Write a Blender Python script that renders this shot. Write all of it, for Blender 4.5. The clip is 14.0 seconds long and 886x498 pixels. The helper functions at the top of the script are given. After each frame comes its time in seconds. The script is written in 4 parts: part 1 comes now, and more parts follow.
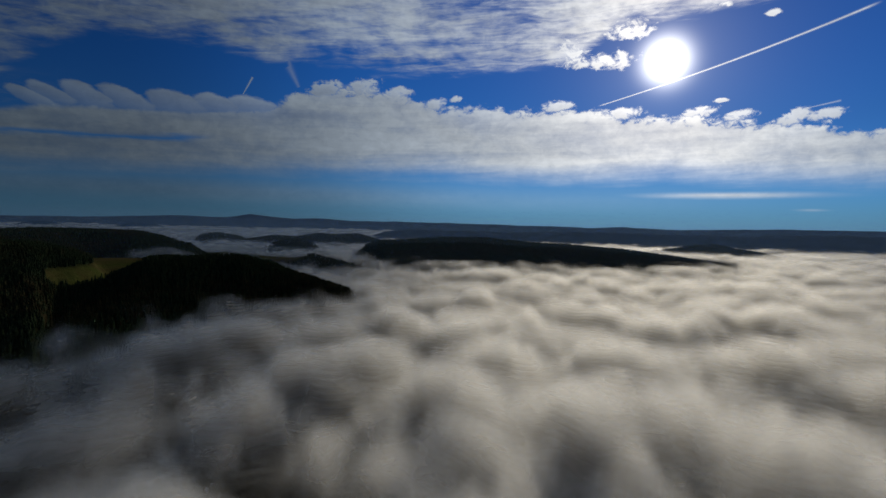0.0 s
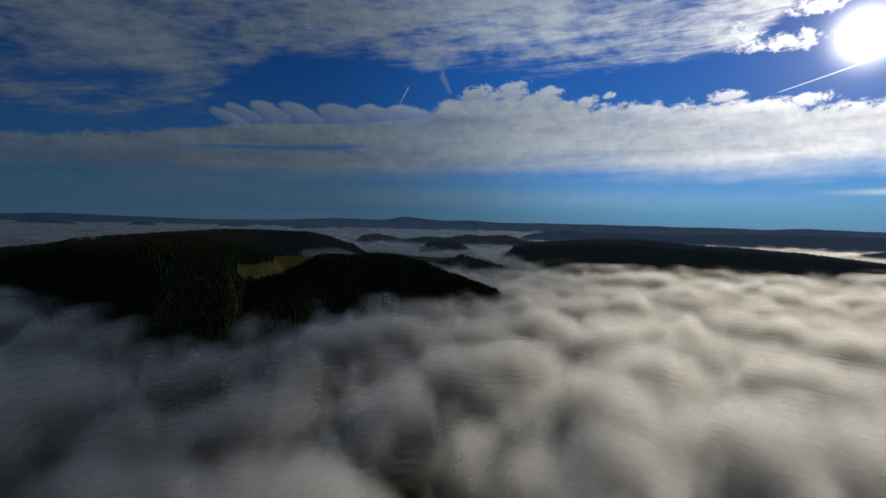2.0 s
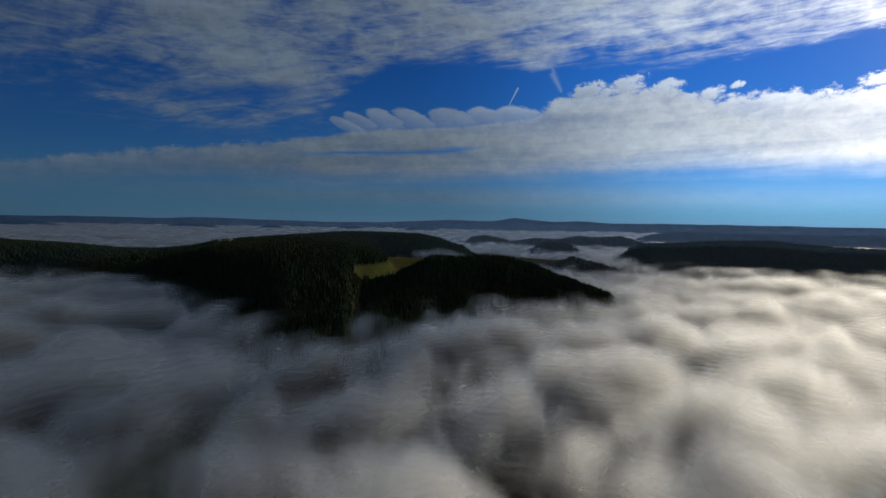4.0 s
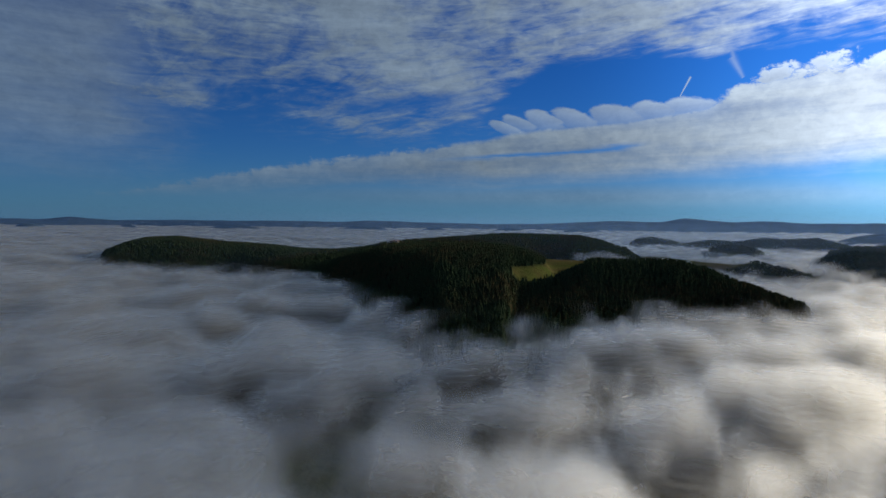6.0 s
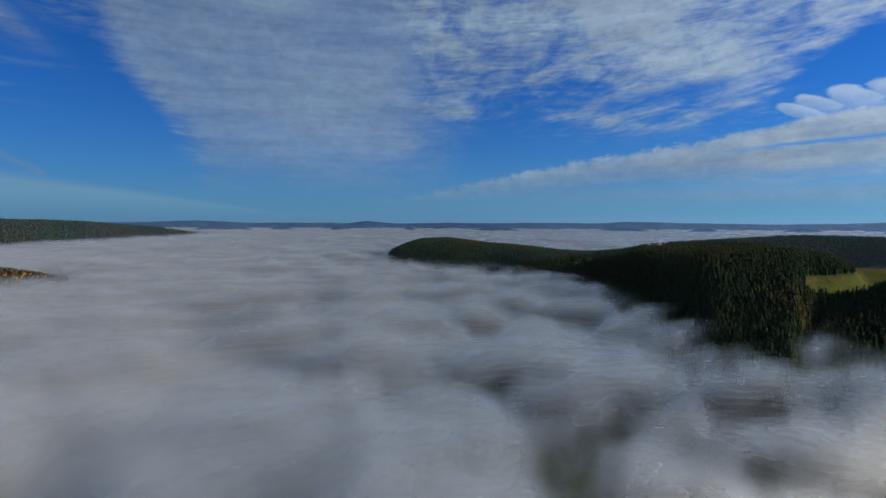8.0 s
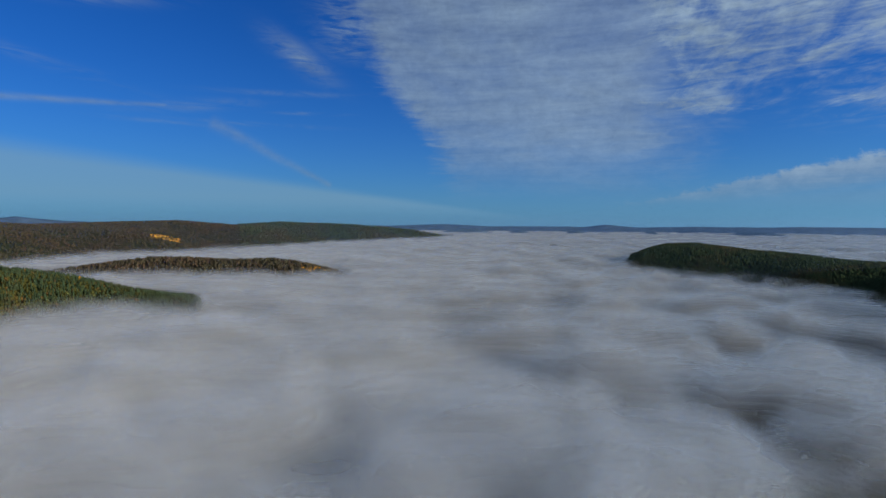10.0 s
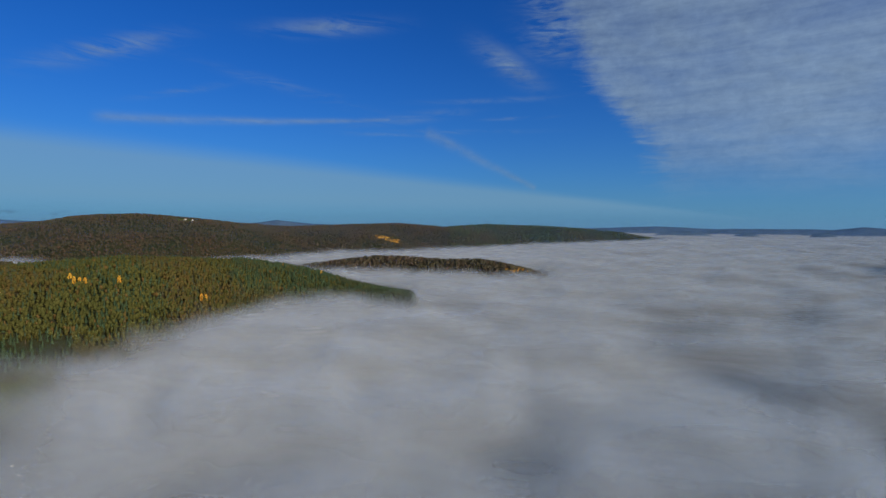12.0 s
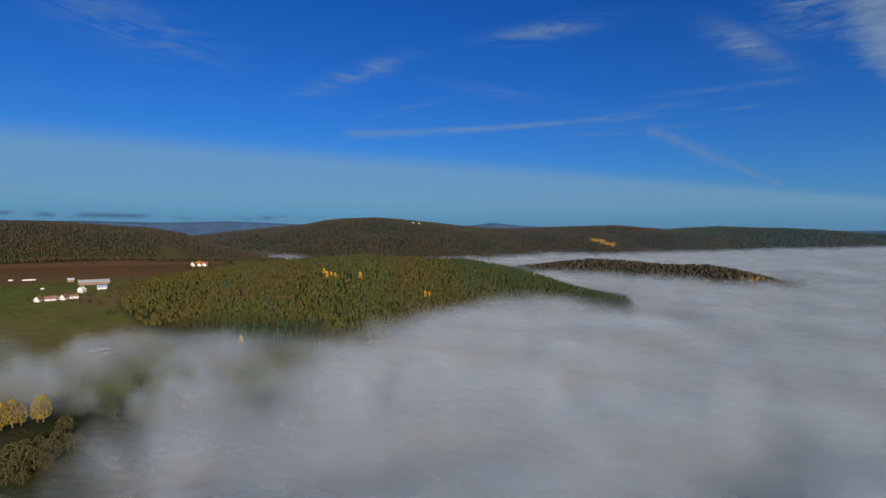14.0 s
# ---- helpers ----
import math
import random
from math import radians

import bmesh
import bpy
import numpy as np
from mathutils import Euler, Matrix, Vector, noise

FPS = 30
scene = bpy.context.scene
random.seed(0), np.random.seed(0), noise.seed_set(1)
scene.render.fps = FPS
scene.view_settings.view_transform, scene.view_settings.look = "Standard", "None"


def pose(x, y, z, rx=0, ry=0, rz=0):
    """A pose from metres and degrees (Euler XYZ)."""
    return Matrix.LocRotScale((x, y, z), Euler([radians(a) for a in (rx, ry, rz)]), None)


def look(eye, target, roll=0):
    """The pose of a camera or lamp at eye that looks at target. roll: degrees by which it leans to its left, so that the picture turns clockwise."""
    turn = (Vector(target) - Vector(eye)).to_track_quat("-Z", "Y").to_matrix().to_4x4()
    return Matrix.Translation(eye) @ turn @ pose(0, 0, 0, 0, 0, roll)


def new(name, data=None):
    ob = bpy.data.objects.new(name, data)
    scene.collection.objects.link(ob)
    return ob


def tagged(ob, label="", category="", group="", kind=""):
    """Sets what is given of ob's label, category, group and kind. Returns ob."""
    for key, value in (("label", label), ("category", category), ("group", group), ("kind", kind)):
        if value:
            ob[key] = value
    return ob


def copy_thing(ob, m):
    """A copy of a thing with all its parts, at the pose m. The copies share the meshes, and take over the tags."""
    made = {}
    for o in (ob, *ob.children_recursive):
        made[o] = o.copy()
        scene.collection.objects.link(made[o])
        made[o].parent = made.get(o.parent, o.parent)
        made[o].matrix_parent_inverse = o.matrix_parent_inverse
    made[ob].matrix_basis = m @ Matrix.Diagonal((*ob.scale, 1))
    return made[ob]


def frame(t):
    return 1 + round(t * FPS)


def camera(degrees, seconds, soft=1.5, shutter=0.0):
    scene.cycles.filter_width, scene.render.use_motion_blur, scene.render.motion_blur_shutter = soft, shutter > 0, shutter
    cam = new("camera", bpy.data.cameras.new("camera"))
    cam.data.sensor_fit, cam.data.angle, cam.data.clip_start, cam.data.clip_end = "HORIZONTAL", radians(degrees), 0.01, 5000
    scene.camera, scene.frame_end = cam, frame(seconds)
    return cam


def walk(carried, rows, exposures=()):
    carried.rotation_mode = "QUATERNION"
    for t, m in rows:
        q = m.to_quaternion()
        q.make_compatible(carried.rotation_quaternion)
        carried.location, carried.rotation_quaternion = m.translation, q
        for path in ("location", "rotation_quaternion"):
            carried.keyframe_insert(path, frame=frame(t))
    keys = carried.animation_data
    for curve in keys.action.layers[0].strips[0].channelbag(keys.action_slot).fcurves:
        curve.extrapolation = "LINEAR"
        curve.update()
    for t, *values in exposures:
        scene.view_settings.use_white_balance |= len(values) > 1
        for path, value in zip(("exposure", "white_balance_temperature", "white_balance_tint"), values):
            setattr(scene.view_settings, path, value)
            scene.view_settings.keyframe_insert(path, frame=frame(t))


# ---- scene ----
cam = camera(78.3, 14.0)
EZ = 300.0  # the eye's height above the datum
PATH = [  # seconds, yaw, pitch, roll
    (0.0, 0.00, -2.23, -1.38),
    (0.5, 3.89, -2.19, -1.53),
    (1.0, 8.14, -2.27, -1.43),
    (1.5, 12.14, -2.37, -1.38),
    (2.0, 15.50, -2.41, -1.34),
    (2.5, 19.00, -2.45, -1.25),
    (5.0, 33.38, -2.49, -0.88),
    (5.5, 38.03, -2.50, -0.77),
    (6.0, 43.46, -2.52, -0.64),
    (6.5, 49.80, -2.53, -0.51),
    (7.0, 56.55, -2.54, -0.43),
    (7.5, 63.29, -2.56, -0.34),
    (8.0, 69.96, -2.54, -0.26),
    (8.5, 76.02, -2.51, -0.29),
    (9.0, 82.31, -2.43, -0.35),
    (11.5, 110.65, -2.27, -0.57),
    (12.0, 115.62, -2.26, -0.57),
    (12.5, 120.80, -2.23, -0.61),
    (13.0, 126.24, -2.21, -0.54),
    (13.5, 131.85, -2.21, -0.58),
    (14.0, 137.79, -2.22, -0.57),
]
EXPOSURES = [(0.0, -1.85), (2.7, -1.5), (5.0, -0.75), (5.5, -0.55), (6.5, -0.12), (8.0, 0.32), (9.2, 0.42), (12.0, 0.4), (14.0, 0.42)]
walk(cam, [(t, pose(0.0, 0.0, EZ, 90 + p, r, a)) for t, a, p, r in PATH], EXPOSURES)

# ---- light ----
scene.cycles.transparent_max_bounces = 24
SUN_AZ, SUN_EL = -21.7, 16.2  # degrees; azimuth counts to the left of the first view


def toward(az, el=0.0):
    a, e = radians(az), radians(el)
    return Vector((-math.sin(a) * math.cos(e), math.cos(a) * math.cos(e), math.sin(e)))


sun = new("sun", bpy.data.lights.new("sun", "SUN"))
sun.data.energy, sun.data.angle, sun.data.color = 6.0, radians(0.5), (1.0, 0.9, 0.75)
sun.matrix_world = look(toward(SUN_AZ, SUN_EL) * 1000, (0, 0, 0))


SKY_SAT, SKY_VALUE, SKY_TINT = 1.15, 0.8, (0.25, 0.64, 1.15)
CLOUD_BASE, CLOUD_SHINE = 2.7, 14.0


class Sock:
    """A node output that can be used in arithmetic."""

    def __init__(self, tree, out):
        self.tree, self.out = tree, out

    def op(self, kind, *others, clamp=False):
        node = self.tree.nodes.new("ShaderNodeMath")
        node.operation, node.use_clamp = kind, clamp
        for place, value in zip(node.inputs, (self, *others)):
            if isinstance(value, Sock):
                self.tree.links.new(value.out, place)
            else:
                place.default_value = value
        return Sock(self.tree, node.outputs[0])

    def const(self, value):
        node = self.tree.nodes.new("ShaderNodeValue")
        node.outputs[0].default_value = value
        return Sock(self.tree, node.outputs[0])

    def __add__(self, o): return self.op("ADD", o)
    def __radd__(self, o): return self.op("ADD", o)
    def __sub__(self, o): return self.op("SUBTRACT", o)
    def __rsub__(self, o): return self.const(o).op("SUBTRACT", self)
    def __mul__(self, o): return self.op("MULTIPLY", o)
    def __rmul__(self, o): return self.op("MULTIPLY", o)
    def __truediv__(self, o): return self.op("DIVIDE", o)
    def __rtruediv__(self, o): return self.const(o).op("DIVIDE", self)
    def __neg__(self): return self.op("MULTIPLY", -1.0)
    def sin(self): return self.op("SINE")
    def cos(self): return self.op("COSINE")
    def abs(self): return self.op("ABSOLUTE")
    def power(self, o): return self.op("POWER", o)
    def exp(self): return self.op("EXPONENT")
    def maxi(self, o): return self.op("MAXIMUM", o)
    def mini(self, o): return self.op("MINIMUM", o)

    def step(self, lo, hi, smooth=True):
        """0 below lo, 1 above hi, smooth between."""
        node = self.tree.nodes.new("ShaderNodeMapRange")
        node.interpolation_type = "SMOOTHSTEP" if smooth else "LINEAR"
        flip = not isinstance(lo, Sock) and not isinstance(hi, Sock) and lo > hi
        a, b = (hi, lo) if flip else (lo, hi)
        for i, value in enumerate((self, a, b)):
            if isinstance(value, Sock):
                self.tree.links.new(value.out, node.inputs[i])
            else:
                node.inputs[i].default_value = value
        if flip:
            node.inputs[3].default_value, node.inputs[4].default_value = 1.0, 0.0
        return Sock(self.tree, node.outputs[0])


def vector(x, y, z):
    node = x.tree.nodes.new("ShaderNodeCombineXYZ")
    for place, value in zip(node.inputs, (x, y, z)):
        if isinstance(value, Sock):
            x.tree.links.new(value.out, place)
        else:
            place.default_value = value
    return Sock(x.tree, node.outputs[0])


def split(v):
    node = v.tree.nodes.new("ShaderNodeSeparateXYZ")
    v.tree.links.new(v.out, node.inputs[0])
    return [Sock(v.tree, o) for o in node.outputs]


def noise_of(v, scale, detail=4.0, rough=0.55, warp=0.0):
    node = v.tree.nodes.new("ShaderNodeTexNoise")
    v.tree.links.new(v.out, node.inputs["Vector"])
    node.inputs["Scale"].default_value, node.inputs["Detail"].default_value = scale, detail
    node.inputs["Roughness"].default_value, node.inputs["Distortion"].default_value = rough, warp
    return Sock(v.tree, node.outputs["Fac"] if "Fac" in node.outputs else node.outputs[0])


def blend(tree, fac, a, b, kind="MIX"):
    node = tree.nodes.new("ShaderNodeMix")
    node.data_type, node.blend_type = "RGBA", kind
    for place, value in zip((node.inputs[0], node.inputs[6], node.inputs[7]), (fac, a, b)):
        if isinstance(value, Sock):
            tree.links.new(value.out, place)
        elif isinstance(value, tuple):
            place.default_value = (*value, 1.0)
        else:
            place.default_value = value
    return Sock(tree, node.outputs[2])


def make_sky():
    world = bpy.data.worlds.new("sky")
    world.use_nodes = True
    scene.world = world
    tree = world.node_tree
    tree.nodes.clear()
    coords = tree.nodes.new("ShaderNodeTexCoord")
    way = Sock(tree, coords.outputs["Generated"])
    x, y, z = split(way)
    air = tree.nodes.new("ShaderNodeTexSky")
    air.sky_type, air.sun_disc = "NISHITA", False
    air.sun_elevation, air.sun_rotation = radians(SUN_EL), radians(-SUN_AZ)
    air.altitude, air.air_density, air.dust_density, air.ozone_density = 400, 1.0, 0.0, 5.0
    tint = tree.nodes.new("ShaderNodeHueSaturation")
    tint.inputs["Saturation"].default_value, tint.inputs["Value"].default_value = SKY_SAT, SKY_VALUE
    tree.links.new(air.outputs[0], tint.inputs["Color"])
    blue = blend(tree, 1.0, Sock(tree, tint.outputs[0]), SKY_TINT, "MULTIPLY")

    az = (-x).op("ARCTAN2", y) * 57.29578
    el = z.op("ARCSINE") * 57.29578
    far = 1.0 / z.maxi(0.012)
    down, across = toward(78.0), toward(-12.0)
    u = (x * down.x + y * down.y) * far
    v = (x * across.x + y * across.y) * far
    flat = vector(u * 0.45, v, 0.0)
    coarse = noise_of(flat, 0.55, 3.0, 0.5) - 0.5
    above = el.step(1.0, 3.5)

    # noises over azimuth and elevation: lumps, level streaks, wisps
    tilted = el + az * 0.02
    lump = noise_of(vector(az * 0.36, el * 0.5, 1.0), 1.0, 6.0, 0.62, 0.4) - 0.5
    level = noise_of(vector(az * 0.055, tilted * 0.5, 2.0), 1.0, 5.0, 0.6, 0.3) - 0.5
    ripples = noise_of(vector(az * 0.3 + el * 0.3, el * 1.6, 3.0), 1.0, 5.0, 0.62, 0.8) - 0.5
    curds = noise_of(vector(az * 0.95, el * 1.25, 5.0), 1.0, 5.0, 0.62, 0.5) - 0.5
    patchy = noise_of(vector(az * 0.07, el * 0.16 - az * 0.03, 4.0), 1.0, 4.0, 0.55, 0.6) - 0.5
    threads = noise_of(vector(u * 0.5, v * 1.6, 3.0), 2.4, 6.0, 0.62, 0.8) - 0.5

    def along(points):
        """A broken line over the azimuth."""
        points = sorted(points)
        total, slope = az * 0.0 + points[0][1], 0.0
        for (a0, e0), (a1, e1) in zip(points, points[1:]):
            now = (e1 - e0) / (a1 - a0)
            total = total + (az - a0).maxi(0.0) * (now - slope)
            slope = now
        return total

    # the long bank; its upper edge curls into a row of puffs
    upper = along(((76, 2.6), (60, 5.9), (48, 7.7), (39, 9.0), (36, 9.7), (26, 10.5), (18, 11.4), (15, 13.2), (9, 14.0), (5, 13.6), (0, 12.3), (-14, 12.0), (-24, 10.9), (-38, 9.0), (-60, 7.0)))
    lower = along(((76, 1.6), (60, 3.4), (39, 4.0), (11, 5.1), (0, 5.6), (-12, 5.0), (-18, 5.2), (-22, 5.7), (-28, 5.3), (-38, 4.4), (-60, 3.5)))
    rough_edge = az.step(22.0, 12.0) * 0.85 + az.step(38.0, 46.0) * 0.4 + 0.15
    bank = (upper - el + lump * 2.6 * rough_edge + curds * 2.4 * rough_edge + ripples * 1.0 * rough_edge + level * 0.6).step(-0.15, 0.55)
    bank = bank * (el - lower + level * 2.6 + lump * 0.4).step(-1.2, 2.4)
    thin_end = az.step(80.0, 36.0) * 0.4 + 0.5
    bank = bank * (thin_end + level * (0.6 - az.step(38.0, 60.0) * 0.45) + lump * 0.35 + curds * 0.15 + patchy * 0.5)
    slit = (((el - 7.9 + (az - 24.0) * 0.055 - level * 1.2 - ripples * 0.35) / 0.2).power(2.0) * -1.0).exp() * az.step(22.5, 26.0) * az.step(46.0, 36.0)
    bank = bank * (1.0 - slit * 0.85)
    crest = az * 0.0
    for a, e, wide, high, lean in ((36.0, 10.62, 1.5, 0.62, 0.3), (37.2, 10.1, 1.6, 0.5, 0.3), (33.4, 10.85, 1.75, 0.85, 0.3), (30.4, 10.95, 2.0, 0.85, 0.28), (26.4, 11.0, 2.3, 1.1, 0.15), (23.0, 11.2, 1.9, 1.0, 0.1), (19.9, 11.3, 2.1, 1.05, 0.05)):
        off = (a - az) / wide
        up = (el - e + (a - az) * lean) / high
        # round above, drawn out below and away from the curl
        puff = (off.power(2.0) * (1.0 - off.step(0.0, 1.2) * 0.5) + up.power(2.0) * (1.0 - up.step(0.1, -0.6) * 0.5) + ripples * 0.8 + curds * 0.9).step(1.2, 0.6)
        crest = crest.maxi(puff * up.step(-1.4, 0.6))
        bank = bank.maxi(puff * (0.6 + up * 0.2).mini(0.85))
    # ragged towers on the bank, and separate puffs at its sunward end
    for a, e, wide, high in ((12.3, 13.6, 1.8, 0.9), (8.6, 14.1, 1.9, 0.9), (5.0, 13.5, 1.5, 0.8), (1.0, 12.7, 1.2, 0.7), (-1.0, 13.2, 0.7, 0.4), (-11.5, 12.5, 1.8, 0.6), (-17.9, 11.7, 1.7, 0.6), (-24.6, 11.3, 1.6, 0.7),
                             (-28.2, 10.85, 1.5, 0.55), (-32.4, 10.4, 1.3, 0.8), (-34.8, 10.4, 1.6, 0.6), (-26.5, 12.3, 0.9, 0.2)):
        puff = (((az - a + (el - e) * 0.7) / wide).power(2.0) + ((el - e) / high).power(2.0) + curds * 3.6 + lump * 1.5 + ripples * 1.0).step(1.05, 0.2)
        crest = crest.maxi(puff * ((el - e) / high).step(-0.8, 0.8))
        bank = bank.maxi(puff * 0.85)
    # a bright mass of cloud beside the sun
    for a, e, wide, high in ((-16.5, 16.6, 2.6, 0.9), (-18.2, 19.2, 2.3, 1.0), (-12.8, 17.3, 2.0, 1.3), (-14.8, 16.3, 1.6, 0.6), (-26.5, 20.4, 0.7, 0.3), (-30.5, 19.2, 0.6, 0.3)):
        puff = (((az - a) / wide).power(2.0) + ((el - e) / high).power(2.0) + curds * 4.5 + lump * 2.0 + ripples * 1.5).step(1.1, -0.1)
        crest = crest.maxi(puff * 0.8)
        bank = bank.maxi(puff * 0.92)
    # a thin lit streak under the bank, and one dim band
    for a, e, wide, high, much in ((-27.5, 3.62, 6.0, 0.26, 0.75), (-34.0, 2.3, 1.0, 0.1, 0.5), (30.0, 2.6, 34.0, 1.6, 0.5)):
        bank = bank.maxi(((((az - a) / wide).power(2.0) + ((el - e + level * 0.4) / high).power(2.0)) * -1.0).exp() * much)
    # ribbed streaks overhead
    under = along(((90, 8.6), (74, 9.0), (66, 11.0), (62, 11.2), (57, 10.0), (52, 8.8), (45, 9.2), (39, 11.4), (36, 14.0), (33, 15.9), (24, 16.3), (15, 15.7), (9, 15.5), (-7, 15.5), (-13, 16.6), (-17, 19.5), (-45, 21.0)))
    ribs = (ripples * 1.2 + threads * 1.5 + patchy * 2.4 + lump * 0.7 + el.step(10.0, 21.0) * 0.22 + 0.46).step(-0.1, 1.1)
    streaks = ribs * (el - under + threads * 1.6 + ripples * 1.3 + patchy * 2.0).step(-0.4, 1.1) * az.step(92.0, 72.0) * 0.9
    hole = ((((az - 63.5) / 4.5).power(2.0) + ((el - 12.2 - (az - 63.5) * 0.1) / 1.1).power(2.0) + threads * 2.0) * -1.0).exp()
    hole = hole.maxi(((((az - 47.0) / 6.0).power(2.0) + ((el - 12.4 + (az - 47.0) * 0.1) / 0.7).power(2.0) + threads * 2.0) * -1.0).exp())
    hole = hole.maxi(((((az - 27.0) / 6.0).power(2.0) + ((el - 15.2) / 0.9).power(2.0)) * -1.0).exp())
    streaks = streaks * (1.0 - hole * 0.85)
    # a loose shoal of wisps between the streaks and the bank
    streaks = streaks.maxi((ripples * 2.2 + threads * 1.2 + 0.2).step(0.0, 0.8) * ((((az - 49.0) / 9.0).power(2.0) + ((el - 10.4) / 1.5).power(2.0)) * -1.0).exp() * 0.75)
    # the broad smooth veil that narrows to the horizon
    brim = 95.0 + (el - 5.0).maxi(0.0) * 0.35 + (el - 9.0).maxi(0.0) * 0.6 - (el - 14.5).maxi(0.0) * 0.45
    sheet = (brim - az + ripples * 4.5 + lump * 3.0 + patchy * 2.0).step(-0.6, 3.2) * (az + ripples * 5.0 + patchy * 9.0).step(66.0, 76.0)
    sheet = sheet * (0.66 + patchy * 0.6 + level * 0.4 + ripples * 0.1) * (el + patchy * 3.0 + ripples * 1.5).step(1.5, 10.5)
    # a torn tuft before the veil
    tuft = ((((az - 109.0 - (el - 16.4) * 1.2) / 1.7).power(2.0) + ((el - 16.4) / 1.9).power(2.0)) * -1.0).exp() * (ripples * 1.5 + threads * 1.5 + 0.6).step(0.1, 0.9) * 0.6
    sheet = sheet.maxi(tuft).maxi((((az - 104.0) / 3.0).power(2.0) * -1.0).exp() * el.step(15.5, 18.5) * (ripples * 2.0 + threads + 0.45).step(0.1, 0.9) * 0.55)
    # thin high haze low over the far side, and a few wisps
    haze = (v + coarse * 0.6).step(-6.1, -8.6) * 0.62
    feather = noise_of(vector(az * 0.16 + el * 0.2, el * 0.9 - az * 0.06, 7.0), 1.0, 6.0, 0.62, 0.9) - 0.5
    wisp = az * 0.0
    for a, e, wide, high, lean, much in ((147.0, 15.2, 4.5, 0.8, 0.35, 0.4), (127.5, 19.4, 5.0, 0.7, 0.1, 0.35), (167.0, 17.2, 6.0, 1.6, -0.15, 0.28), (110.0, 13.0, 6.0, 0.25, 0.03, 0.2), (108.3, 11.2, 2.6, 0.14, 0.03, 0.3),
                                         (131.0, 13.5, 7.0, 0.5, -0.2, 0.16), (119.0, 11.2, 5.0, 0.5, 0.12, 0.2), (141.0, 12.4, 3.0, 0.3, 0.25, 0.22), (122.0, 9.5, 5.0, 0.2, 0.0, 0.16), (114.0, 9.9, 6.0, 0.2, 0.0, 0.16)):
        wisp = wisp.maxi((((((az - a) / wide).power(2.0)) + ((el - e + (az - a) * lean) / high).power(2.0)) * -1.0).exp() * (feather * 3.0 + 0.5).step(0.0, 1.0) * much * 1.5)
    cover = (bank.maxi(streaks).maxi(sheet) * above).maxi(wisp)

    # condensation trails
    def trail(a0, e0, a1, e1, width, strength):
        la, le = a1 - a0, e1 - e0
        size = math.hypot(la, le)
        s = ((az - a0) * la + (el - e0) * le) / (size * size)
        t = ((az - a0) * le - (el - e0) * la) / size
        wide = (s * 0.8 + 0.6) * width
        return ((t / wide).power(2.0) * -1.0).exp() * s.step(-0.01, 0.02) * s.step(1.03, 0.97) * strength

    lines = trail(-15.6, 12.41, -37.6, 18.5, 0.06, 0.85).maxi(trail(20.3, 12.34, 19.4, 14.04, 0.06, 0.85))
    lines = lines.maxi(trail(15.0, 13.5, 16.0, 15.4, 0.22, 0.32)).maxi(trail(15.8, 15.2, 16.5, 17.6, 0.25, 0.3))
    lines = lines.maxi(trail(-33.0, 11.0, -35.7, 11.44, 0.05, 0.4)).maxi(trail(106.0, 4.1, 117.5, 9.9, 0.42, 0.34) * (0.75 + lump * 2.5))
    lines = lines.maxi(trail(121.0, 11.0, 148.0, 9.4, 0.3, 0.5) * (0.7 + feather * 2.0))
    cover = cover.maxi(lines)
    # small dark clouds low on the horizon
    scud = (((el - 0.82) / 0.22).power(2.0) * -1.0).exp() * (noise_of(vector(az * 0.28, el * 0.8, 1.0), 1.0, 3.0, 0.5) - 0.5).step(-0.06, 0.06) * az.step(146.0, 150.0)

    s = toward(SUN_AZ, SUN_EL)
    apart = (x * s.x + y * s.y + z * s.z).mini(1.0).op("ARCCOSINE") * 57.29578
    glow = (apart / -9.0).exp()
    shine = (apart / -19.0).exp()
    lit = (shine * CLOUD_SHINE + CLOUD_BASE) * (1.0 + ripples * 0.2 + level * 0.8 + lump * 0.5 + curds * 0.45 + crest * 0.2) * (1.15 - (upper - el).step(-0.5, 2.5) * 0.25) + glow * 3.0
    cloud = tree.nodes.new("ShaderNodeVectorMath")
    cloud.operation = "SCALE"
    tree.links.new(blend(tree, shine.power(0.6), (0.6, 0.86, 1.15), (1.05, 0.98, 0.9)).out, cloud.inputs[0])
    tree.links.new(lit.out, cloud.inputs["Scale"])
    # pale strip along the horizon
    low = (el.abs() / -5.0).exp() * 0.9
    base = blend(tree, low, blue, (0.95, 2.3, 3.9))
    base = blend(tree, haze * el.step(0.5, 3.0), base, (1.7, 3.2, 4.6))
    sky = blend(tree, cover.op("MINIMUM", 0.97), base, Sock(tree, cloud.outputs[0]))
    sky = blend(tree, scud * 0.75, sky, (0.5, 1.0, 1.9))
    disc = ((apart / 1.7).power(2.0) * -1.0).exp() * 140.0 + (apart / -3.2).exp() * 12.0 + glow * 3.0
    white = tree.nodes.new("ShaderNodeVectorMath")
    white.operation = "SCALE"
    white.inputs[0].default_value = (1.0, 0.97, 0.92)
    tree.links.new(disc.out, white.inputs["Scale"])
    # the whole sky brightens toward the sun
    aureole = tree.nodes.new("ShaderNodeVectorMath")
    aureole.operation = "SCALE"
    tree.links.new(sky.out, aureole.inputs[0])
    tree.links.new(x.const(2.0).op("POWER", apart.step(125.0, 15.0, False) * 0.7 + apart.step(52.0, 28.0) * 0.8 + apart.step(38.0, 20.0) * el.step(11.0, 3.0) * 0.5).out, aureole.inputs["Scale"])
